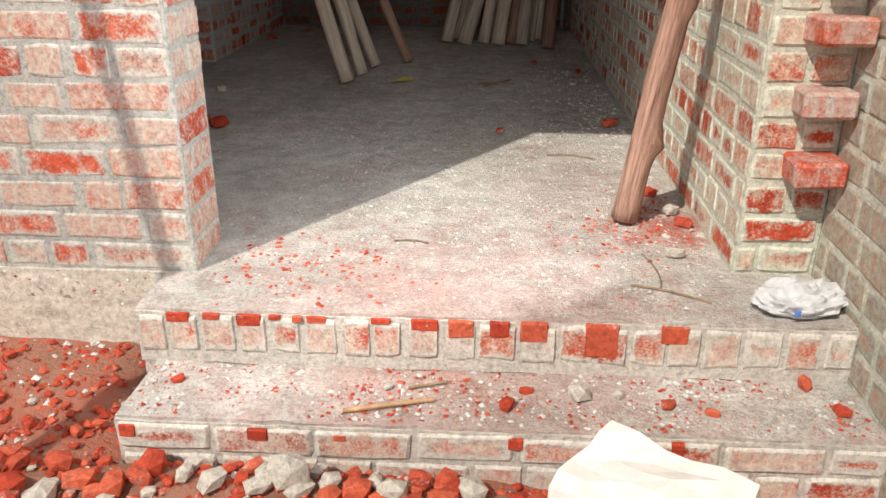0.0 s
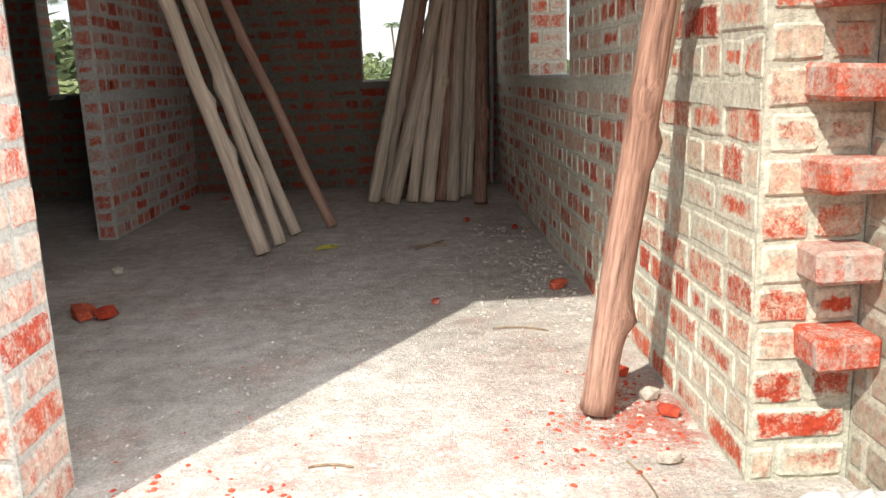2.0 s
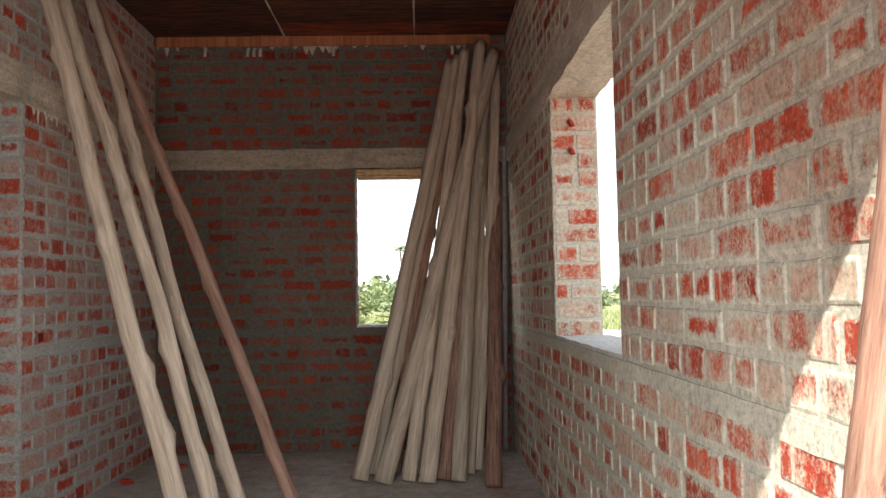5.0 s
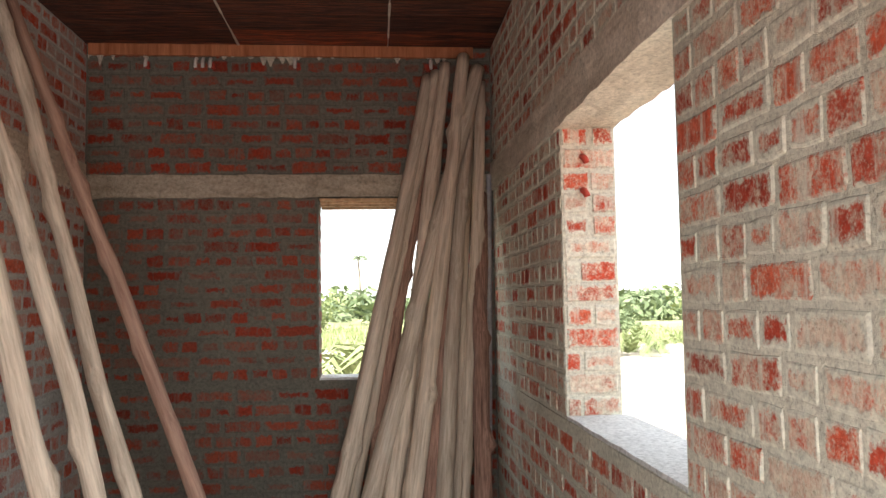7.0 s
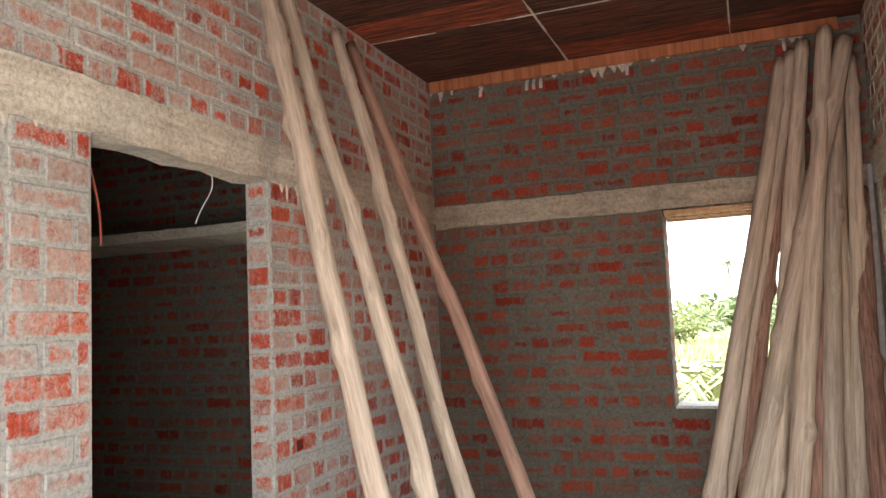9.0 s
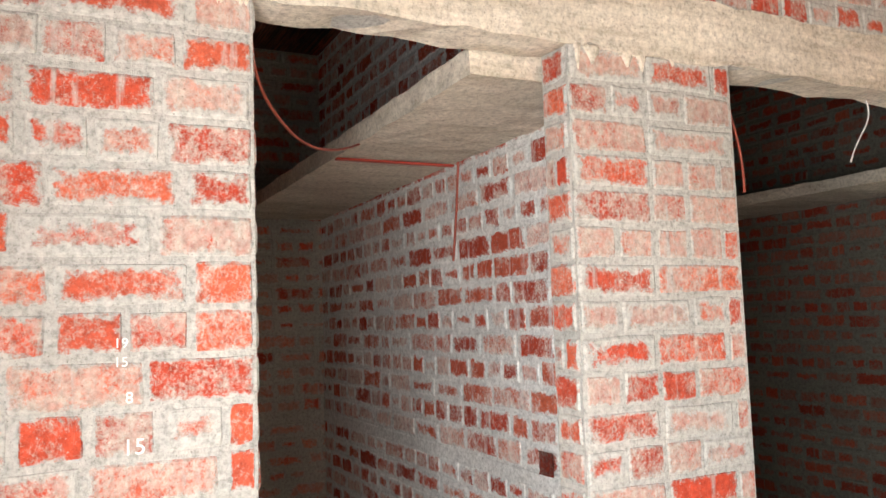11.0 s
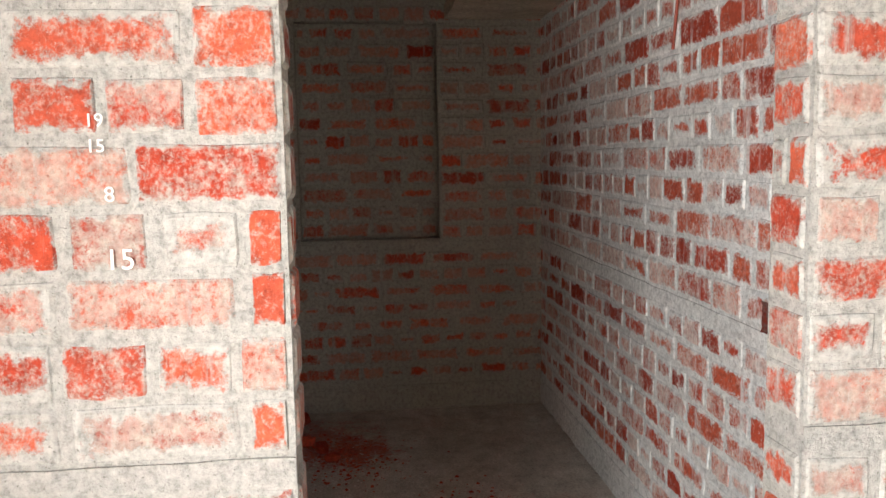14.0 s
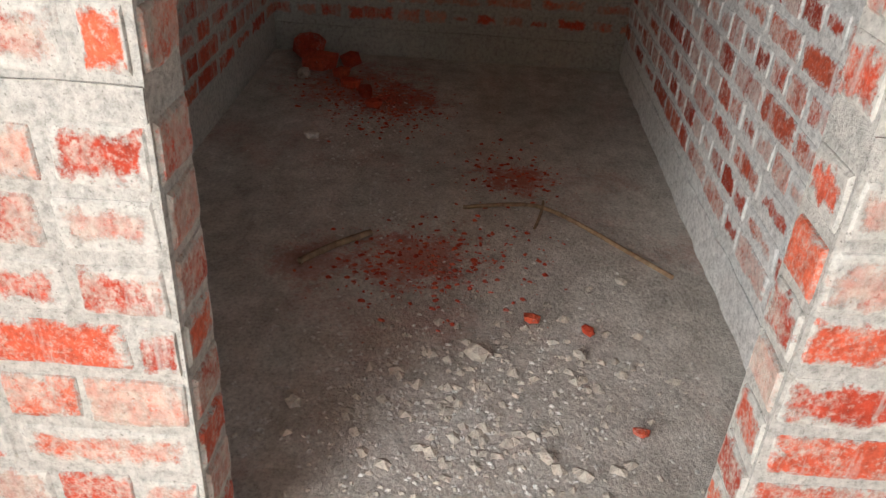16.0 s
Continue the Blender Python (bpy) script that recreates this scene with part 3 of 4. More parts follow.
band("window_sill", (XR + 0.0, W0 + 0.004, SILLZ - 0.03), (XR + T + 0.03, W1 - 0.004, SILLZ + 0.014), SILL, "rough pale cement window sill", 6)
band("window_sill", (V0 + 0.004, YB + 0.0, SILLZ - 0.03), (V1 - 0.004, YB + T + 0.02, SILLZ + 0.014), SILL, "rough pale cement window sill", 7)
band("window_sill", (-2.396, YB, 0.84), (-1.924, YB + T + 0.02, 0.884), SILL, "rough pale cement window sill", 8)
band("lintel_beam", (XL - TL - 0.004, 2.98, LINT - 0.006), (XL + 0.014, YB - 0.004, 2.27), CONCRETE, "rough cast concrete lintel beam with ragged edges", 9, 0.013)
band("lintel_beam", (XR - 0.016, 2.98, LINT - 0.006), (XR + T + 0.004, YB - 0.004, 2.27), CONCRETE, "rough cast concrete lintel beam with ragged edges", 10, 0.009)
band("lintel_beam", (XL + 0.016, YB - 0.02, 2.058), (XR - 0.018, YB + T, 2.205), CONCRETE_SHADED, "rough cast concrete lintel beam with ragged edges", 11, 0.009)
band("lintel_beam", (-0.2, YF - 0.01, LINT - 0.006), (XR - 0.018, 2.976, 2.27), CONCRETE, "rough cast concrete lintel beam with ragged edges", 12, 0.009)
band("loft_slab", (XW + 0.004, 4.36, 2.03), (XL - TL - 0.006, 4.857, 2.10), CONCRETE, "rough cast concrete loft slab with formwork marks", 13, 0.006)
band("loft_slab", (XW + 0.004, 7.45, 2.08), (XL - TL - 0.006, YB - 0.004, 2.15), CONCRETE, "rough cast concrete loft slab above window", 14, 0.006)
band("skirting", (XW + 0.004, 4.856, 0.0), (XL - TL, 4.88, 0.13), MORTAR_STORE, "smeared cement skirting at wall foot", 15, 0.008)
band("skirting", (XW - 0.02, 3.19, 0.0), (XW + 0.012, 4.848, 0.13), MORTAR_DIM, "smeared cement skirting at wall foot", 16, 0.006)

# ceiling: shuttering boards under the slab
v, f, slots = [], [], []
def ceil_box(lo, hi, slot):
    box_data(lo, hi, v, f)
    slots.extend([slot] * 6)


xs = [XW - T, -3.2, -2.2, -1.24, -0.28, 0.68, XR + T]
ys = [2.62, 3.6, 4.8, 6.0, 7.2, YB + T]
for xa, xb in zip(xs, xs[1:]):
    for ya, yb in zip(ys, ys[1:]):
        k = 4
        for i in range(k):
            dz = rng.uniform(0, 0.003)
            ceil_box((xa + 0.003, ya + (yb - ya) * i / k + 0.0015, TOP - dz), (xb - 0.003, ya + (yb - ya) * (i + 1) / k - 0.0015, TOP + 0.03), 0)
for x in xs[1:-1]:
    for i in range(26):
        y = 2.99 + i * 0.195
        w = rng.uniform(0.002, 0.007)
        if rng.random() < 0.85:
            ceil_box((x - w, y, TOP - rng.uniform(0.003, 0.008)), (x + w, y + 0.193, TOP + 0.01), 1)
for y in ys[1:-1]:
    for i in range(13):
        x = XL + i * 0.2
        w = rng.uniform(0.001, 0.004)
        if rng.random() < 0.6:
            ceil_box((x, y - w, TOP - rng.uniform(0.003, 0.006)), (x + 0.198, y + w, TOP + 0.01), 1)
ceil_box((XW - T, 2.62, TOP + 0.031), (XR + T, YB + T, TOP + 0.16), 1)
tagged(obj("ceiling", v, f, [SHUTTER, CONCRETE], slots=slots), "dark stained shuttering-board ceiling with pale cement joints", "ceiling", kind="structure")

# ---------------------------------------------------------------- timber
def pole(name, foot, top, r0, r1, mat, label, seed, square=0.0, bend=0.02, knots=4):
    """A rough pole with its own z along the length: uneven, bent, knotted; square: 0 round to 1 sawn."""
    r = random.Random(seed)
    a, b = Vector(foot), Vector(top)
    L = (b - a).length
    n, k = 44, 12
    ks = [(r.uniform(0.1, 0.95), r.uniform(0, 6.28)) for _ in range(knots)]
    vs = []
    p1, p2 = r.uniform(0, 6), r.uniform(0, 6)
    for i in range(n + 1):
        s = i / n
        cx = bend * math.sin(s * 3.1 + p1 * 0.2) * math.cos(p1) + 0.22 * bend * math.sin(s * 9 + p2) + 0.16 * bend * math.sin(s * 23 + p1)
        cy = bend * math.sin(s * 3.1) * math.sin(p1) + 0.22 * bend * math.cos(s * 8 + p1)
        rad = r0 + (r1 - r0) * s
        for j in range(k):
            w = 2 * math.pi * j / k
            q = rad * (1 + 0.11 * noise.noise((math.cos(w) * 1.5, math.sin(w) * 1.5, s * 9 + seed)) + 0.07 * noise.noise((math.cos(w) * 3, math.sin(w) * 3, s * 31 + seed)))
            if square:
                q *= 1 + square * 0.22 * (abs(math.sin(2 * w)) - 0.3)
            for t0, w0 in ks:
                q += rad * 0.6 * math.exp(-((s - t0) * L / 0.035) ** 2) * max(0, math.cos(w - w0)) ** 3
            vs.append((cx - bend * 0.2 + math.cos(w) * q, cy + math.sin(w) * q, s * L))
    fs = [(i * k + j, i * k + (j + 1) % k, (i + 1) * k + (j + 1) % k, (i + 1) * k + j) for i in range(n) for j in range(k)]
    fs += [tuple(reversed(range(k))), tuple(range(n * k, n * k + k))]
    ob = obj(name, vs, fs, mat, smooth=True)
    ob.matrix_basis = Matrix.Translation(a) @ (b - a).to_track_quat("Z", "Y").to_matrix().to_4x4() @ Matrix.Rotation(r.uniform(0, 6), 4, "Z")
    return tagged(ob, label, "pole")


G1 = "wooden poles leaning beside the doorway"
LEFT_POLES = [((-0.21, 5.44, 0.015), (-1.18, 6.02, 2.98), 0.042, 0.037, POLE, "thick pale peeled wooden pole leaning on brick wall"),
              ((-0.16, 5.66, 0.015), (-1.18, 6.20, 3.0), 0.037, 0.031, POLE, "pale split wooden pole leaning on brick wall"),
              ((-0.10, 5.98, 0.015), (-1.19, 6.66, 2.93), 0.037, 0.030, POLE, "knotty pale wooden pole leaning on brick wall"),
              ((0.11, 6.2, 0.015), (-1.19, 6.83, 2.90), 0.034, 0.027, POLE_TAN, "thin brown knotty branch pole leaning on wall")]
for i, (a, b, r0, r1, m, lab) in enumerate(LEFT_POLES):
    tagged(pole("wooden_pole", a, b, r0, r1, m, lab, 20 + i, 0.2, 0.026, 12), group=G1)
G2 = "stack of wooden poles in the back corner"
RIGHT_POLES = [((0.30, 7.10), (0.94, 7.98, 2.83), 0.036), ((0.37, 7.25), (1.00, 7.99, 2.86), 0.034), ((0.435, 7.02), (1.255, 7.88, 2.86), 0.04),
               ((0.50, 7.3), (0.98, 8.0, 2.7), 0.034), ((0.59, 7.05), (1.05, 7.95, 2.90), 0.036), ((0.65, 7.25), (1.03, 8.0, 2.75), 0.033),
               ((0.72, 6.98), (1.15, 7.91, 2.94), 0.038), ((0.81, 7.05), (1.14, 7.97, 2.6), 0.036), ((0.90, 6.99), (1.20, 7.95, 2.7), 0.036),
               ((0.97, 7.2), (1.20, 8.0, 2.4), 0.03), ((1.02, 7.3), (1.28, 7.99, 2.8), 0.034), ((1.11, 6.85), (1.24, 7.94, 2.05), 0.036)]
for i, ((fx, fy), b, r) in enumerate(RIGHT_POLES):
    tagged(pole("wooden_pole", (fx, fy, 0.012), b, r * 1.3, r * 1.0, POLE if i % 4 != 3 else POLE_BROWN,
                "rough grey-brown wooden pole stacked in the corner", 40 + i, 0.6, 0.02, 7), group=G2)
pole("prop_post", (1.105, 3.215, 0.02), (1.312, 3.10, 1.72), 0.045, 0.034, POLE_BROWN, "thick brown bark-covered prop leaning on brick wall", 70, 0, 0.006, 7)
pole("prop_post", (1.125, 3.325, 0.015), (1.336, 3.02, 1.75), 0.022, 0.02, POLE, "thin pale sawn prop leaning behind thicker prop", 71, 0.6, 0.01, 2)
pole("prop_post", (-0.74, 1.75, GROUND + 0.01), (-1.17, 1.62, 2.6), 0.03, 0.026, POLE_BROWN, "slanting wooden prop standing on the earth", 72, 0, 0.01, 4)
plank_bits = boxes("plank", [((-0.028, -0.012, 0), (0.028, 0.012, 1.2)), ((-0.024, 0.0125, 0.02), (0.026, 0.03, 1.17))], PLANK_GREY)
tagged(plank_bits, "short pale sawn timber plank leaning on brick wall", "plank")
plank_bits.matrix_basis = Matrix.Translation((-1.06, 3.185, 0.006)) @ Vector((-0.135, 0.10, 1.18)).to_track_quat("Z", "X").to_matrix().to_4x4() @ pose(0, 0, 0, 0, 0, 90)
tagged(boxes("edge_batten", [((XL + 0.02, YB - 0.03, 2.975), (XR - 0.12, YB - 0.002, TOP - 0.003))], BATTEN), "orange-brown timber batten under ceiling edge", "batten", kind="structure")
shut = tagged(new("window_shuttering"), "sawn formwork planks under the window lintel", "formwork")
for i in range(4):
    boxes("slat", [((V0 + 0.01, YB + 0.004 + i * 0.056, 2.036 - 0.011 * i), (V1 - 0.01, YB + 0.056 + i * 0.056, 2.052))], PLANK, shut)

# ---------------------------------------------------------------- wires, pipes
def tube(name, pts, r, mat, label, category, parent=None):
    c = bpy.data.curves.new(name, "CURVE")
    c.dimensions, c.bevel_depth, c.bevel_resolution, c.resolution_u = "3D", r, 2, 6
    s = c.splines.new("NURBS")
    s.points.add(len(pts) - 1)
    for p, q in zip(s.points, pts):
        p.co = (*q, 1)
    s.use_endpoint_u, s.order_u = True, min(4, len(pts))
    tmp = bpy.data.objects.new(name, c)
    me = bpy.data.meshes.new_from_object(tmp)
    bpy.data.objects.remove(tmp)
    me.materials.clear()
    me.materials.append(mat)
    ob = new(name, me)
    return tagged(ob, label, category)


def stub(x, z, mat, n=1):
    for i in range(n):
        tube("conduit_stub", [(x + i * 0.045, YB + 0.01, z), (x + i * 0.045, YB - 0.035, z - 0.01), (x + i * 0.047, YB - 0.04, z - 0.07)], 0.011, mat,
             "short pale conduit stub poking from wall", "conduit")


stub(-0.86, 2.965, PIPE_WHITE)
stub(-0.55, 2.965, PIPE_WHITE, 3)
stub(0.08, 2.965, PIPE_WHITE)
stub(0.96, 2.965, PIPE_WHITE)
for x in (-0.86, -0.45, 0.09, 0.93):
    tube("conduit_stub", [(x, YB + 0.01, 2.93), (x + 0.01, YB - 0.022, 2.925), (x + 0.012, YB - 0.024, 2.89)], 0.016, RUST, "short red conduit stub poking from wall", "conduit")
tube("conduit_stub", [(XR + 0.01, 5.55, 2.62), (XR - 0.05, 5.55, 2.6), (XR - 0.05, 5.55, 2.48)], 0.014, RUST, "short red conduit stub poking from wall", "conduit")
for z in (1.97, 1.83):
    tube("conduit_stub", [(XR + 0.09, W1 + 0.01, z), (XR + 0.09, W1 - 0.03, z), (XR + 0.10, W1 - 0.035, z - 0.03)], 0.014, RUST, "red broken conduit end in window jamb", "conduit")
tube("corrugated_hose", [(1.285, 8.0, 0.0), (1.31, 8.02, 0.9), (1.32, 8.03, 1.7), (1.33, 8.035, 2.2)], 0.017, PIPE_GREY, "grey corrugated hose standing in the corner", "hose")
tube("wire", [(XL - 0.10, 5.22, 2.1), (XL - 0.10, 5.2, 2.02), (XL - 0.1, 5.28, 1.94), (XL - 0.1, 5.27, 1.76)], 0.0045, WIRE, "red wire hanging from lintel", "wire")
tube("wire", [(XL - 0.1, 5.86, 2.1), (XL - 0.1, 5.9, 2.02), (XL - 0.1, 5.82, 2.0), (XL - 0.1, 5.76, 1.88)], 0.0028, PIPE_WHITE, "pale wire hanging from lintel", "wire")
tube("wire", [(-1.33, 3.80, 2.11), (-1.33, 3.757, 2.06), (-1.33, 3.775, 1.97), (-1.33, 3.771, 1.87)], 0.0045, WIRE, "red wire hanging from lintel", "wire")
tube("wire", [(-1.33, 3.80, 2.11), (-1.36, 3.80, 1.97), (-1.5, 3.9, 1.90), (-1.75, 4.08, 1.87), (-2.2, 4.37, 2.03)], 0.004, WIRE, "red wire looping to loft slab", "wire")
tube("wire", [(-2.374, 4.85, 2.03), (-2.4, 4.846, 1.8), (-2.446, 4.85, 1.642)], 0.005, WIRE, "dark wire hanging on brick wall", "wire")

# ---------------------------------------------------------------- rubble
def chunk_mesh(name, seed, mat, flat=0.7):
    r = random.Random(seed)
    bm = bmesh.new()
    bmesh.ops.create_icosphere(bm, subdivisions=1, radius=0.5)
    for q in bm.verts:
        m = max(abs(c) for c in q.co)
        q.co = q.co.lerp(q.co / m * 0.45, 0.6)
        q.co = Vector((q.co.x, q.co.y * 0.75, q.co.z * flat)) * r.uniform(0.85, 1.12)
    low = min(q.co.z for q in bm.verts)
    for q in bm.verts:
        q.co.z -= low
    bmesh.ops.recalc_face_normals(bm, faces=bm.faces)
    me = bpy.data.meshes.new(name)
    bm.to_mesh(me)
    bm.free()
    me.materials.append(mat)
    return me


CHIP_GREY = cement_material("mortar_crumb", 0.95, (1.05, 0.97, 0.88))
RED_CHUNK = [chunk_mesh("brick_fragment", i, BRICK_RED) for i in range(6)]
GREY_CHUNK = [chunk_mesh("mortar_lump", i + 20, CHIP_GREY) for i in range(4)]


def drop(x, y, z, size, red=True, label=""):
    ob = new("brick_fragment" if red else "mortar_lump", rng.choice(RED_CHUNK if red else GREY_CHUNK))
    ob.matrix_basis = Matrix.Translation((x, y, z - size * 0.04)) @ Matrix.Rotation(rng.uniform(0, 6.28), 4, "Z") @ Matrix.Diagonal((size, size * rng.uniform(0.8, 1.1), size * rng.uniform(0.7, 1.1), 1))
    tagged(ob, label or ("broken red brick fragment lying in rubble" if red else "pale lump of dried mortar in rubble"), "rubble", "scattered rubble")
    return ob


def mound_z(x, y):
    side = 0.11 * min(1, max(0, (y - 1.9) / 0.8)) * min(1, max(0, (-0.2 - x) / 0.2))
    front = 0.10 * math.exp(-((y - 2.12) / 0.13) ** 2) * min(1, max(0.15, (1.0 - x) / 0.5)) if x < 1.0 else 0.015
    return GROUND + max(side, front) + 0.02 * noise.noise((x * 5, y * 5, 0)) + 0.008 * noise.noise((x * 22, y * 22, 3))


NX, NY = 90, 60
mv = [(-2.2 + 3.785 * i / NX, 1.0 + 1.735 * j / NY) for j in range(NY + 1) for i in range(NX + 1)]
edge_in = lambda x, y: min(1, (x + 2.2) / 0.3, (y - 1.0) / 0.3)
mv = [(x, y, GROUND - 0.03 + (mound_z(x, y) - GROUND + 0.03) * edge_in(x, y)) for x, y in mv]
mf = [(j * (NX + 1) + i, j * (NX + 1) + i + 1, (j + 1) * (NX + 1) + i + 1, (j + 1) * (NX + 1) + i) for j in range(NY) for i in range(NX)]
tagged(obj("rubble_mound", mv, mf, EARTH, smooth=True), "low heap of reddish earth and brick dust", "earth", kind="structure")
for _ in range(190):
    x = rng.uniform(-0.75, 0.95)
    y = rng.uniform(1.98, 2.2) if x > -0.3 else rng.uniform(1.95, 2.5)
    drop(x, y, mound_z(x, y), (0.02 + 0.075 * rng.random() ** 1.6) * (1 if y < 2.2 else 0.55), rng.random() < (0.88 if x < 0.1 else 0.6))
for _ in range(70):
    x = -1.0 + abs(rng.gauss(0, 0.42))
    y = rng.uniform(1.55, 2.2) if x > -0.32 else rng.uniform(1.6, 2.68)
    drop(x, y, mound_z(x, y), (0.02 + 0.07 * rng.random() ** 2) * (0.5 if y > 2.2 else 1.0), rng.random() < 0.8)
for _ in range(40):
    x, y = rng.uniform(-0.2, 1.5), rng.uniform(1.7, 2.19)
    drop(x, y, mound_z(x, y), rng.uniform(0.03, 0.08), rng.random() < 0.6)
for x, y, s, red in ((0.03, 2.1, 0.075, False), (0.2, 2.12, 0.115, False), (-0.36, 2.16, 0.075, True), (-0.5, 2.13, 0.085, True), (-0.44, 2.08, 0.09, True), (-0.28, 2.1, 0.08, True)):
    drop(x, y, mound_z(x, y), s, red)
for x, y, s, red in ((0.88, 2.38, 0.065, False), (0.98, 2.39, 0.04, False), (1.47, 2.47, 0.06, True), (1.1, 2.36, 0.05, True), (0.7, 2.33, 0.05, True), (1.52, 2.36, 0.05, True),
                     (0.75, 2.4, 0.04, True), (-0.15, 2.4, 0.04, True), (1.2, 2.33, 0.04, True), (0.4, 2.4, 0.03, False)):
    drop(x, y, -0.157, s, red)
for x, y, s, red in ((1.235, 4.52, 0.1, True), (0.70, 4.37, 0.05, True), (1.22, 2.93, 0.06, False), (1.28, 3.32, 0.08, False), (1.24, 3.5, 0.07, True), (1.3, 3.2, 0.07, True),
                     (0.95, 6.2, 0.05, True), (1.22, 5.9, 0.05, True), (1.15, 5.5, 0.04, False), (-0.75, 4.4, 0.16, True), (-0.65, 4.38, 0.1, True), (-0.9, 5.2, 0.08, False),
                     (-1.12, 7.2, 0.09, True), (-0.9, 7.6, 0.07, True)):
    drop(x, y, 0.0, s, red)
for x, y, s, red in ((-4.05, 3.38, 0.20, True), (-3.92, 3.45, 0.18, True), (-3.85, 3.56, 0.10, True), (-3.98, 3.58, 0.12, True), (-3.8, 3.4, 0.08, False), (-3.72, 3.62, 0.09, True),
                     (-3.62, 3.7, 0.10, True), (-3.5, 3.75, 0.08, True), (-2.08, 4.34, 0.05, True), (-1.95, 4.45, 0.035, False), (-2.05, 4.48, 0.04, True), (-1.92, 4.2, 0.07, False), (-1.72, 3.8, 0.05, False),
                     (-1.6, 4.35, 0.04, False), (-2.3, 4.6, 0.04, False), (-1.7, 4.56, 0.04, True), (-3.15, 3.56, 0.09, False)):
    drop(x, y, 0.0, s, red)


def grit(name, count, area, z, sizes, mat, label, seed, centre=None, spread=0.3):
    r = random.Random(seed)
    V, F, k = [], [], 0
    base = [(1, 0, 0), (-0.5, 0.8, 0), (-0.5, -0.8, 0), (0.1, 0, 1.0), (0.6, 0.7, 0.3), (-0.9, 0.0, 0.4)]
    tri = [(0, 4, 3), (4, 1, 3), (1, 5, 3), (5, 2, 3), (2, 0, 3), (0, 1, 4), (1, 2, 5)]
    for _ in range(count):
        if centre:
            c = r.choice(centre)
            x, y = r.gauss(c[0], spread), r.gauss(c[1], spread)
        else:
            x, y = r.uniform(area[0], area[1]), r.uniform(area[2], area[3])
        if not (area[0] < x < area[1] and area[2] < y < area[3]):
            continue
        s = sizes[0] + (sizes[1] - sizes[0]) * r.random() ** 3
        a = r.uniform(0, 6.28)
        ca, sa = math.cos(a) * s, math.sin(a) * s
        V += [(x + p[0] * ca - p[1] * sa, y + p[0] * sa + p[1] * ca, (z(x, y) if callable(z) else z) - 0.001 + p[2] * s * r.uniform(0.5, 0.9)) for p in base]
        F += [tuple(i + k for i in q) for q in tri]
        k += 6
    tagged(obj(name, V, F, mat), label, "debris", kind="stuff")


GRITMAT = cement_material("pale_grit", 1.2)
grit("grit", 9000, (-1.2, 1.33, 2.52, 8.0), 0.0, (0.0012, 0.008), GRITMAT, "fine pale mortar grit strewn over floor", 1)
grit("brick_chips", 1800, (-1.2, 1.33, 2.52, 8.0), 0.0, (0.0012, 0.007), BRICK_RED, "small red brick chips on floor", 2)
grit("brick_chips", 900, (-0.15, 1.33, 2.52, 3.8), 0.0, (0.002, 0.012), BRICK_RED, "red brick chips round prop foot", 3, [(1.2, 3.2), (1.25, 3.4), (0.2, 2.75), (-0.05, 2.8), (1.1, 3.05)], 0.11)
grit("grit", 3600, (-4.15, -1.24, 3.2, 4.84), 0.0, (0.0015, 0.009), GRITMAT, "coarse mortar grit on store floor", 4, [(-1.6, 4.18), (-1.62, 4.2), (-1.5, 4.3), (-2.6, 4.0), (-1.8, 3.9), (-3.2, 3.8)], 0.24)
grit("mortar_crumbs", 420, (-2.6, -1.3, 3.5, 4.8), 0.0, (0.006, 0.022), CHIP_GREY, "loose mortar crumbs near the opening", 14, [(-1.6, 4.18), (-1.62, 4.1), (-1.75, 4.25), (-1.9, 4.3)], 0.2)
grit("mortar_crumbs", 900, (-0.2, 1.33, 2.52, 4.6), 0.0, (0.003, 0.012), CHIP_GREY, "loose mortar crumbs on sunlit floor", 15)
grit("mortar_crumbs", 500, (0.7, 1.34, 3.0, 6.5), 0.0, (0.004, 0.018), CHIP_GREY, "mortar crumbs along the wall foot", 16, [(1.28, 3.4), (1.25, 5.2), (1.22, 5.8), (1.3, 4.4), (1.25, 4.9)], 0.16)
grit("brick_chips", 2200, (-4.15, -1.24, 3.2, 4.84), 0.0, (0.002, 0.012), BRICK_RED, "red brick chips on store floor", 5, [(-3.6, 3.75), (-2.3, 4.0), (-2.35, 4.15), (-3.7, 3.65), (-2.95, 4.3), (-3.4, 3.85)], 0.12)
grit("grit", 1000, (-0.24, 1.58, 2.26, 2.5), -0.157, (0.002, 0.011), GRITMAT, "mortar grit on lower step", 6)
grit("brick_chips", 1500, (-0.24, 1.58, 2.26, 2.5), -0.157, (0.0015, 0.009), BRICK_RED, "red brick chips on lower step", 7)
grit("grit", 2500, (-1.6, 1.58, 0.6, 2.72), mound_z, (0.003, 0.018), GRITMAT, "coarse rubble grit on earth", 8)
grit("brick_chips", 5000, (-1.3, 1.0, 1.6, 2.72), mound_z, (0.003, 0.022), BRICK_RED, "red brick chips on earth", 9)


def twig(pts, r, label="thin dry twig lying on dusty floor", mat=STICK):
    tube("twig", pts, r, mat, label, "twig")


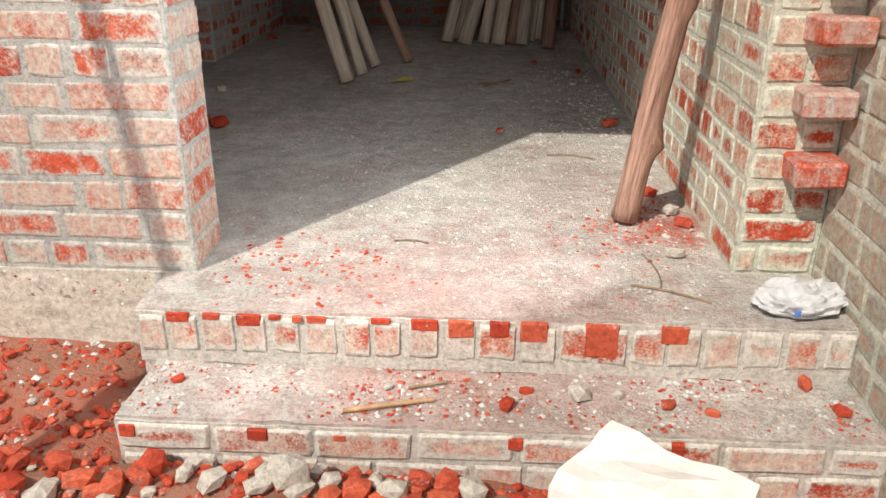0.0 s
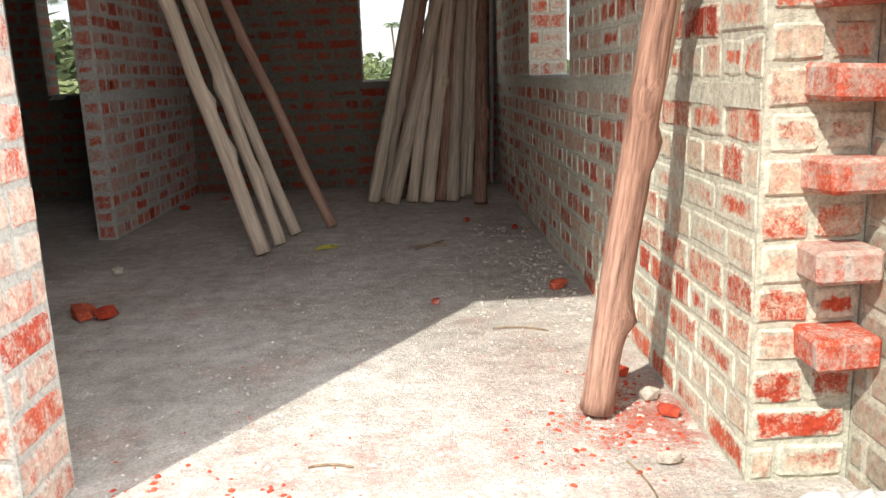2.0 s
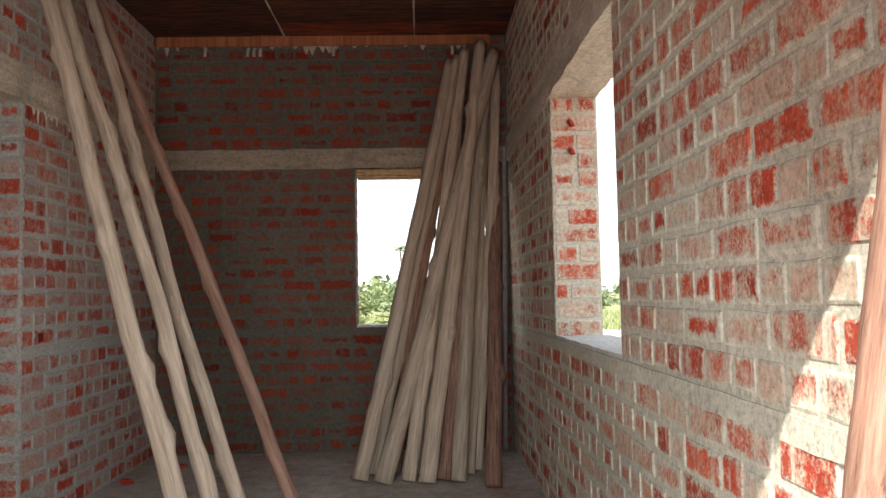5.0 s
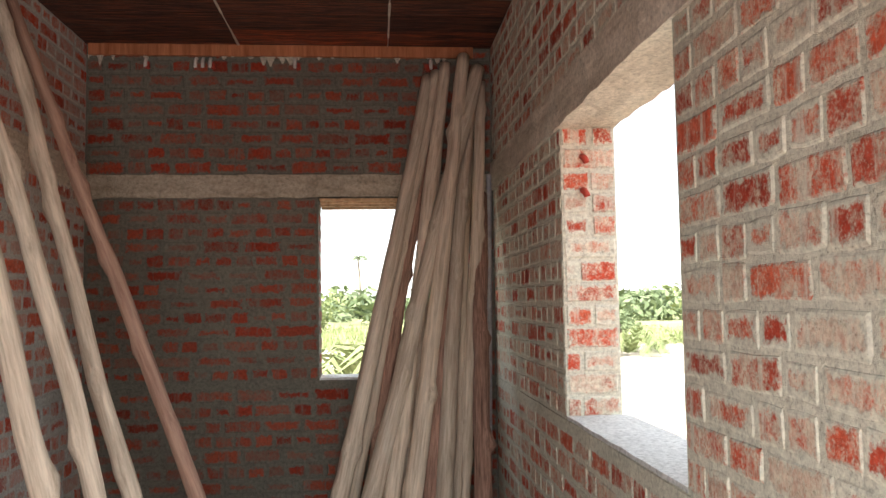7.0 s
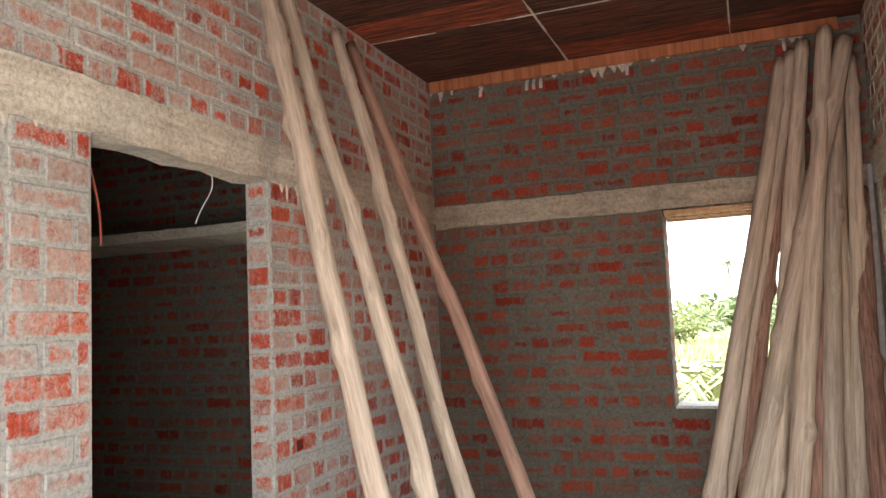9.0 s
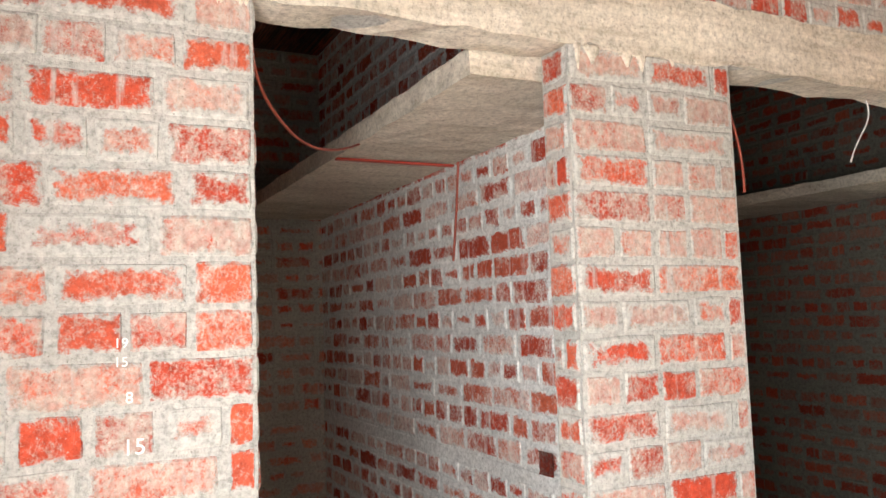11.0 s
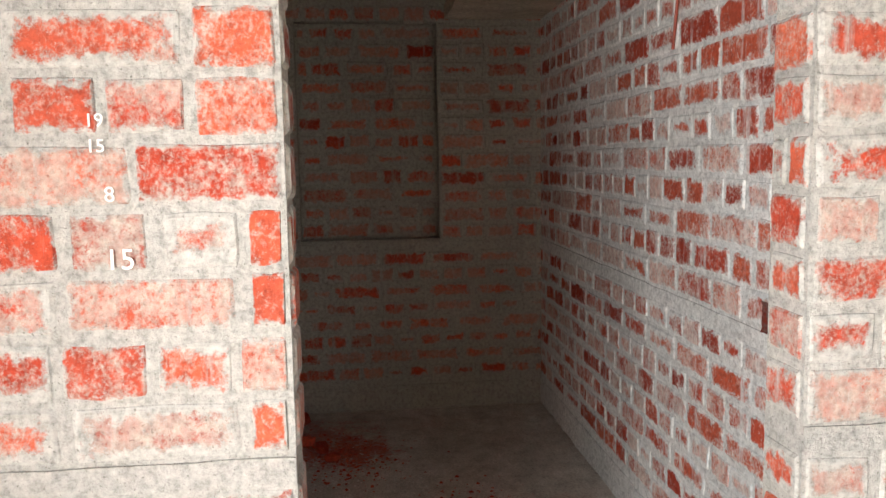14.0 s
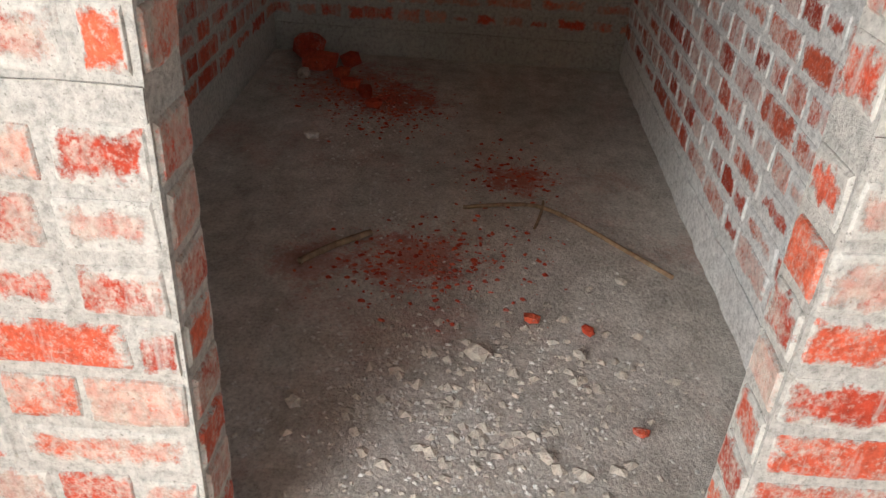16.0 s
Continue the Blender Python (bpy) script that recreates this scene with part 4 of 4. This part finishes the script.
twig([(-2.67, 4.146, 0.008), (-2.71, 4.3, 0.012), (-2.74, 4.405, 0.014), (-2.56, 4.55, 0.012), (-2.336, 4.751, 0.008)], 0.007, "dry forked branch lying on store floor")
twig([(-2.74, 4.405, 0.012), (-2.66, 4.40, 0.02), (-2.564, 4.369, 0.008)], 0.005)
twig([(-2.274, 3.698, 0.012), (-2.37, 3.78, 0.02), (-2.456, 3.875, 0.015)], 0.010, "broken dry stick on store floor")
twig([(0.62, 5.42, 0.006), (0.7, 5.5, 0.012), (0.78, 5.62, 0.006)], 0.006)
twig([(0.58, 5.5, 0.006), (0.68, 5.52, 0.01), (0.8, 5.5, 0.006)], 0.004)
twig([(1.05, 2.72, 0.004), (1.15, 2.70, 0.008), (1.25, 2.62, 0.004)], 0.003)
twig([(1.12, 2.95, 0.004), (1.16, 2.8, 0.008), (1.13, 2.7, 0.004)], 0.0025)
twig([(0.35, 3.0, 0.004), (0.4, 3.02, 0.007), (0.46, 2.99, 0.004)], 0.003)
twig([(0.9, 4.0, 0.004), (1.0, 4.02, 0.01), (1.1, 3.95, 0.004)], 0.003)
twig([(0.3, 2.29, -0.152), (0.4, 2.31, -0.145), (0.52, 2.35, -0.15)], 0.006, "pale stick lying on lower step", PLANK)
twig([(0.45, 2.4, -0.152), (0.55, 2.43, -0.148)], 0.004)
twig([(-0.9, 2.42, -0.315), (-0.6, 2.44, -0.30), (-0.33, 2.47, -0.29)], 0.017, "pale weathered stick lying on rubble", POLE)
twig([(0.25, 2.02, -0.24), (0.5, 2.05, -0.27), (0.75, 2.0, -0.29)], 0.004, "dry straw lying over rubble", PLANK)

# yellow leaf on the floor
leaf = obj("dry_leaf", [(0, 0, 0.004), (0.05, 0.03, 0.02), (0.11, 0.02, 0.026), (0.16, 0.0, 0.006), (0.1, -0.03, 0.012), (0.04, -0.025, 0.012)], [(0, 1, 5), (1, 2, 4, 5), (2, 3, 4)], LEAF_Y)
leaf.matrix_basis = pose(0.05, 5.50, 0.002, 0, 0, 20)
tagged(leaf, "curled yellow dry leaf on dusty floor", "leaf")

# crumpled bag on the landing
bm = bmesh.new()
bmesh.ops.create_icosphere(bm, subdivisions=4, radius=1)
for q in bm.verts:
    w = noise.noise(q.co * 2.4) * 0.25 + abs(noise.noise(q.co * 6)) * 0.22
    q.co = Vector((q.co.x * 0.115 * (1 + w), q.co.y * 0.075 * (1 + w), max(0.0, q.co.z * 0.5 + 0.35) * 0.075 * (1 + 1.6 * w)))
bag = part("plastic_bag", bm, FILM, smooth=False)
bag.matrix_basis = pose(1.475, 2.605, 0.003, 0, 0, 12)
tagged(bag, "crumpled clear plastic bag with faint blue print", "plastic bag")
for i in range(3):
    boxes("print", [((-0.06 + i * 0.02, -0.078, 0.02), (-0.045 + i * 0.02, -0.07, 0.035))], INK, bag, "blue printed bar")

# torn carton before the steps
carton = tagged(new("carton"), "torn white carton with brown printed side on rubble", "carton")
bm = bmesh.new()
bmesh.ops.create_cube(bm, size=1)
bmesh.ops.subdivide_edges(bm, edges=bm.edges[:], cuts=4, use_grid_fill=True)
for q in bm.verts:
    n3 = noise.noise_vector(q.co * 2.3) * 0.05
    q.co = Vector((q.co.x * 0.33, q.co.y * 0.27, (q.co.z + 0.5) * 0.235)) + n3 * 0.5
part("body", bm, PAPER, carton, "creased white top")
boxes("side_panel", [((-0.15, -0.152, 0.01), (0.15, -0.143, 0.185))], CARTON, carton, "brown printed side")
for i in range(4):
    boxes("print", [((-0.13 + i * 0.06, -0.155, 0.12), (-0.09 + i * 0.06, -0.1525, 0.15))], PAPER, carton, "pale printed bar")
carton.matrix_basis = pose(0.99, 2.0, GROUND + 0.01, 3, 0, -38)

# ---------------------------------------------------------------- planting outside
def leaf_cloud(name, blobs, count, size, mat, parent=None, seed=0, up=0.0):
    r = random.Random(seed)
    V, F = [], []
    for _ in range(count):
        (cx, cy, cz), rad = r.choice(blobs)
        d = Vector((r.gauss(0, 1), r.gauss(0, 1), r.gauss(0, 1))).normalized() * rad * r.random() ** 0.4
        c = Vector((cx, cy, cz)) + Vector((d.x, d.y, d.z * 0.8))
        a = Vector((r.gauss(0, 1), r.gauss(0, 1), r.gauss(0, 0.6) + up)).normalized() * size * r.uniform(0.6, 1.3)
        b = a.cross(Vector((r.gauss(0, 1), r.gauss(0, 1), r.gauss(0, 1)))).normalized() * size * 0.35
        k = len(V)
        V += [c - a, c + b, c + a, c - b]
        F.append((k, k + 1, k + 2, k + 3))
    return obj(name, V, F, mat, parent)


def fronds(name, base, count, length, mat, parent, seed, rise=0.6, width=0.12):
    """Arching leaves with separate leaflets."""
    r = random.Random(seed)
    V, F = [], []
    base = Vector(base)
    for i in range(count):
        w = r.uniform(0, 6.28)
        out = Vector((math.cos(w), math.sin(w), 0))
        L = length * r.uniform(0.75, 1.15)
        e = rise * r.uniform(0.5, 1.4)
        pts = [base + out * L * s + Vector((0, 0, L * (e * s - (e + 0.35) * 0.75 * s * s))) for s in (0.05, 0.2, 0.35, 0.5, 0.65, 0.8, 0.93, 1.0)]
        side = out.cross(Vector((0, 0, 1)))
        for a, b in zip(pts, pts[1:]):
            for sgn in (-1, 1):
                for q in (0.0, 0.5):
                    p = a.lerp(b, q)
                    tip = p + side * sgn * width * L * r.uniform(0.8, 1.2) + (b - a) * 1.1 + Vector((0, 0, -0.05 * L))
                    k = len(V)
                    V += [p, p + (b - a) * 0.35, tip]
                    F.append((k, k + 1, k + 2))
    return obj(name, V, F, mat, parent)


def palm(x, y, h, seed, spread=1.0):
    top = tagged(new("palm_tree"), "tall palm with slender trunk and ragged round crown", "palm tree", "palms beyond the house")
    r = random.Random(seed)
    n, k, vs = 10, 8, []
    for i in range(n + 1):
        s = i / n
        rad = 0.16 * spread * (1.25 - 0.5 * s) * (1 + 0.06 * (i % 2))
        vs += [(x + 0.3 * math.sin(s * 2 + seed) + rad * math.cos(6.2832 * j / k), y + rad * math.sin(6.2832 * j / k), GROUND - 0.05 + (h + 0.1) * s) for j in range(k)]
    fs = [(i * k + j, i * k + (j + 1) % k, (i + 1) * k + (j + 1) % k, (i + 1) * k + j) for i in range(n) for j in range(k)]
    obj("trunk", vs, fs, BARK, top, smooth=True)
    fronds("crown", (x + 0.3 * math.sin(2 + seed), y, GROUND + h), 26, 1.7 * spread, LEAF, top, seed, 0.9, 0.2)


def clump(x, y, length, count, seed, label="bright green clump of long arching leaves", rise=1.2):
    top = tagged(new("leafy_plant"), label, "plant", "plants behind the house")
    fronds("leaves", (x, y, GROUND), count, length, LEAF_FRESH, top, seed, rise, 0.16)
    return top


def bush(x, y, rad, seed, mat):
    r = random.Random(seed)
    top = tagged(new("bush"), "dense green bush beyond the house", "bush", "bushes beyond the house")
    blobs = [((x + r.gauss(0, rad * 0.5), y + r.gauss(0, rad * 0.5), GROUND + rad * r.uniform(0.35, 1.1)), rad * r.uniform(0.35, 0.6)) for _ in range(9)]
    leaf_cloud("foliage", blobs, 700, rad * 0.13, mat, top, seed)
    boxes("stem", [((x - 0.05, y - 0.05, GROUND - 0.02), (x + 0.05, y + 0.05, GROUND + rad * 0.6))], BARK, top)


palm(-1.45, 88, 6.4, 1, 0.75)
palm(-14.5, 36, 5.0, 3)
palm(22, 48, 6.4, 6)
for i, (x, y, l) in enumerate(((0.35, 14.6, 1.9), (1.1, 16, 1.4), (-0.6, 19, 1.4), (1.9, 18, 1.3), (8.2, 26.6, 1.3), (9.6, 28, 1.1), (-4.4, 14, 2.2), (-5.4, 16, 2.4), (-3.4, 13, 1.2), (2.8, 22, 1.5))):
    clump(x, y, l, 22, 10 + i, rise=1.7)
for i, (x, y, rad) in enumerate(((-3, 50, 1.6), (2.4, 52, 1.5), (-7, 48, 1.6), (6, 50, 1.5), (10, 46, 1.2), (11.5, 38, 1.0), (15, 34, 1.7), (-12, 30, 3.0), (-9, 26, 2.6), (-16, 34, 3), (20, 38, 3))):
    bush(x, y, rad, 30 + i, LEAF if i % 3 else LEAF_FRESH)
blobs = [((rng.uniform(-60, 70), rng.uniform(62, 90), GROUND + rng.uniform(0.2, 1.8)), rng.uniform(1.0, 2.2)) for _ in range(150)]
tagged(leaf_cloud("far_woods", blobs, 12000, 0.5, LEAF, None, 9), "distant band of green trees on the horizon", "woods", kind="stuff")
r_ = random.Random(77)
V, F = [], []
for _ in range(6000):
    x, y = r_.uniform(-14, 16), 32 + 25 * r_.random() ** 1.6
    h, a = r_.uniform(0.15, 0.5), r_.uniform(0, 6.28)
    k = len(V)
    V += [(x - 0.03 * math.cos(a), y - 0.03 * math.sin(a), GROUND), (x + 0.03 * math.cos(a), y + 0.03 * math.sin(a), GROUND), (x + r_.gauss(0, 0.12), y + r_.gauss(0, 0.12), GROUND + h)]
    F.append((k, k + 1, k + 2))
tagged(obj("grass", V, F, LEAF_FRESH), "tall light green field grass", "grass", kind="stuff")

# slurry that ran from the beams, chalk figures, dark patches painted as holes in the walls
def slurry(name, o, along, out, length, count, seed, reach, mat, label):
    """Flattened tongues of dried cement hanging down a wall from a beam's lower edge."""
    r = random.Random(seed)
    o, u, n = Vector(o), Vector(along), Vector(out)
    V, F = [], []
    for _ in range(count):
        x, w, h = r.gauss(r.choice((0.1, 0.35, 0.6, 0.85)), 0.12) % 1.0 * length, r.uniform(0.01, 0.06), reach * r.random() ** 3 + 0.008
        k = len(V)
        for z, q, d in ((0.0, 1.3, 0.008), (-h * 0.3, 0.9, 0.008), (-h * 0.75, 0.4, 0.007), (-h, 0.15, 0.004)):
            z += o.z
            for a, e in ((-1, 0.0), (-0.45, d), (0.45, d), (1, 0.0)):
                p = o + u * (x + a * q * w / 2 + r.uniform(-0.002, 0.002)) + n * (e + 0.001)
                V.append((p.x, p.y, z + r.uniform(-0.004, 0.004)))
        F += [(k + i * 4 + j, k + i * 4 + j + 1, k + i * 4 + j + 5, k + i * 4 + j + 4) for i in range(3) for j in range(3)]
    tagged(obj(name, V, F, mat), label, "cement drips", kind="stuff")


RUN = "pale dried cement drips below the beam"
slurry("cement_drips", (XL + 0.003, 4.6, LINT), (0, 1, 0), (1, 0, 0), 0.5, 14, 1, 0.06, CONCRETE, RUN)
slurry("cement_drips", (XL + 0.003, B1, LINT), (0, 1, 0), (1, 0, 0), 1.8, 40, 2, 0.08, CONCRETE, RUN)
slurry("cement_drips", (XL + 0.003, 3.0, LINT), (0, 1, 0), (1, 0, 0), 0.78, 20, 3, 0.07, CONCRETE, RUN)
slurry("cement_drips", (XL, YB - 0.004, 2.98), (1, 0, 0), (0, -1, 0), 2.4, 24, 6, 0.07, CONCRETE, "pale cement drips below the batten")

CHALK = plain("white_chalk", (0.85, 0.84, 0.8), 0.95, 0.15, 200)


def chalk(text, y, z, size):
    c = bpy.data.curves.new("chalk_figure", "FONT")
    c.body, c.size, c.extrude = text, size, 0.0006
    tmp = bpy.data.objects.new("chalk_figure", c)
    me = bpy.data.meshes.new_from_object(tmp)
    bpy.data.objects.remove(tmp)
    me.materials.clear()
    me.materials.append(CHALK)
    ob = new("chalk_figure", me)
    ob.matrix_basis = Matrix.Translation((XL + 0.0075, y, z)) @ Matrix.Rotation(radians(90), 4, "Z") @ Matrix.Rotation(radians(90), 4, "X")
    ob.parent = wall_left
    ob["label"] = "white chalk figure"


chalk("15", 3.53, 1.18, 0.042)
chalk("19", 3.515, 1.378, 0.026)
chalk("15", 3.515, 1.343, 0.026)
chalk("8", 3.535, 1.275, 0.03)


def broken_hole(x, y, z, size, turn, label):
    """A ragged-rimmed patch on brickwork, coloured dark as the shade of a knocked-out corner."""
    bm = bmesh.new()
    bmesh.ops.create_grid(bm, x_segments=7, y_segments=7, size=0.5)
    for q in bm.verts:
        d = max(abs(q.co.x), abs(q.co.y)) * 2
        q.co = Vector((q.co.x * size, q.co.y * size * 0.9, (0.012 if d > 0.9 else 0.0075) + 0.004 * noise.noise(q.co * 9)))
    ob = part("broken_patch", bm, HOLE)
    ob.matrix_basis = Matrix.Translation((x, y, z)) @ Matrix.Rotation(radians(turn), 4, "Z") @ Matrix.Rotation(radians(90), 4, "X")
    tagged(ob, label, "broken brick")


# Clay and mortar far darker than the wall's: painted shade of a hole.
HOLE = brick_material("hole_shade_brick", 0.0, -0.1, 0.25, clay=0.35)
broken_hole(-1.826, 4.857, 0.935, 0.085, 0, "broken brick corner with dark painted-in shade in smeared wall")
broken_hole(XL + 0.002, 3.277, 1.222, 0.035, 90, "broken brick hole with dark painted-in shade above leaning plank")
broken_hole(XL + 0.002, 6.3, 0.94, 0.05, 90, "broken brick corner with dark painted-in shade in smeared wall")
tagged(boxes("conduit_line", [((-2.440, 4.362, 2.020), (-2.414, 4.853, 2.027))], RUST), "thin red conduit line set in slab underside", "conduit", kind="structure")

# toothing bricks left for a later wall, then all the brickwork
def tooth_mesh():
    bm = bmesh.new()
    bmesh.ops.create_cube(bm, size=1)
    for q in bm.verts:
        q.co = Vector((q.co.x * 0.135, q.co.y * 0.15, q.co.z * 0.074)) + noise.noise_vector(q.co * 3) * 0.006
    bmesh.ops.bevel(bm, geom=bm.edges[:], offset=0.009, segments=1, affect="EDGES")
    me = bpy.data.meshes.new("brick")
    bm.to_mesh(me)
    bm.free()
    me.materials.append(BRICK)
    return me


TOOTH = tooth_mesh()
for i in range(13):
    ob = new("brick", TOOTH)
    ob.parent, ob.matrix_basis = wall_right, pose(1.512 + rng.uniform(-0.008, 0.008), 2.785 + rng.uniform(-0.012, 0.01), 0.337 + 0.183 * i, rng.uniform(-2, 2), rng.uniform(-3, 3), rng.uniform(-4, 4))
lay_bricks()
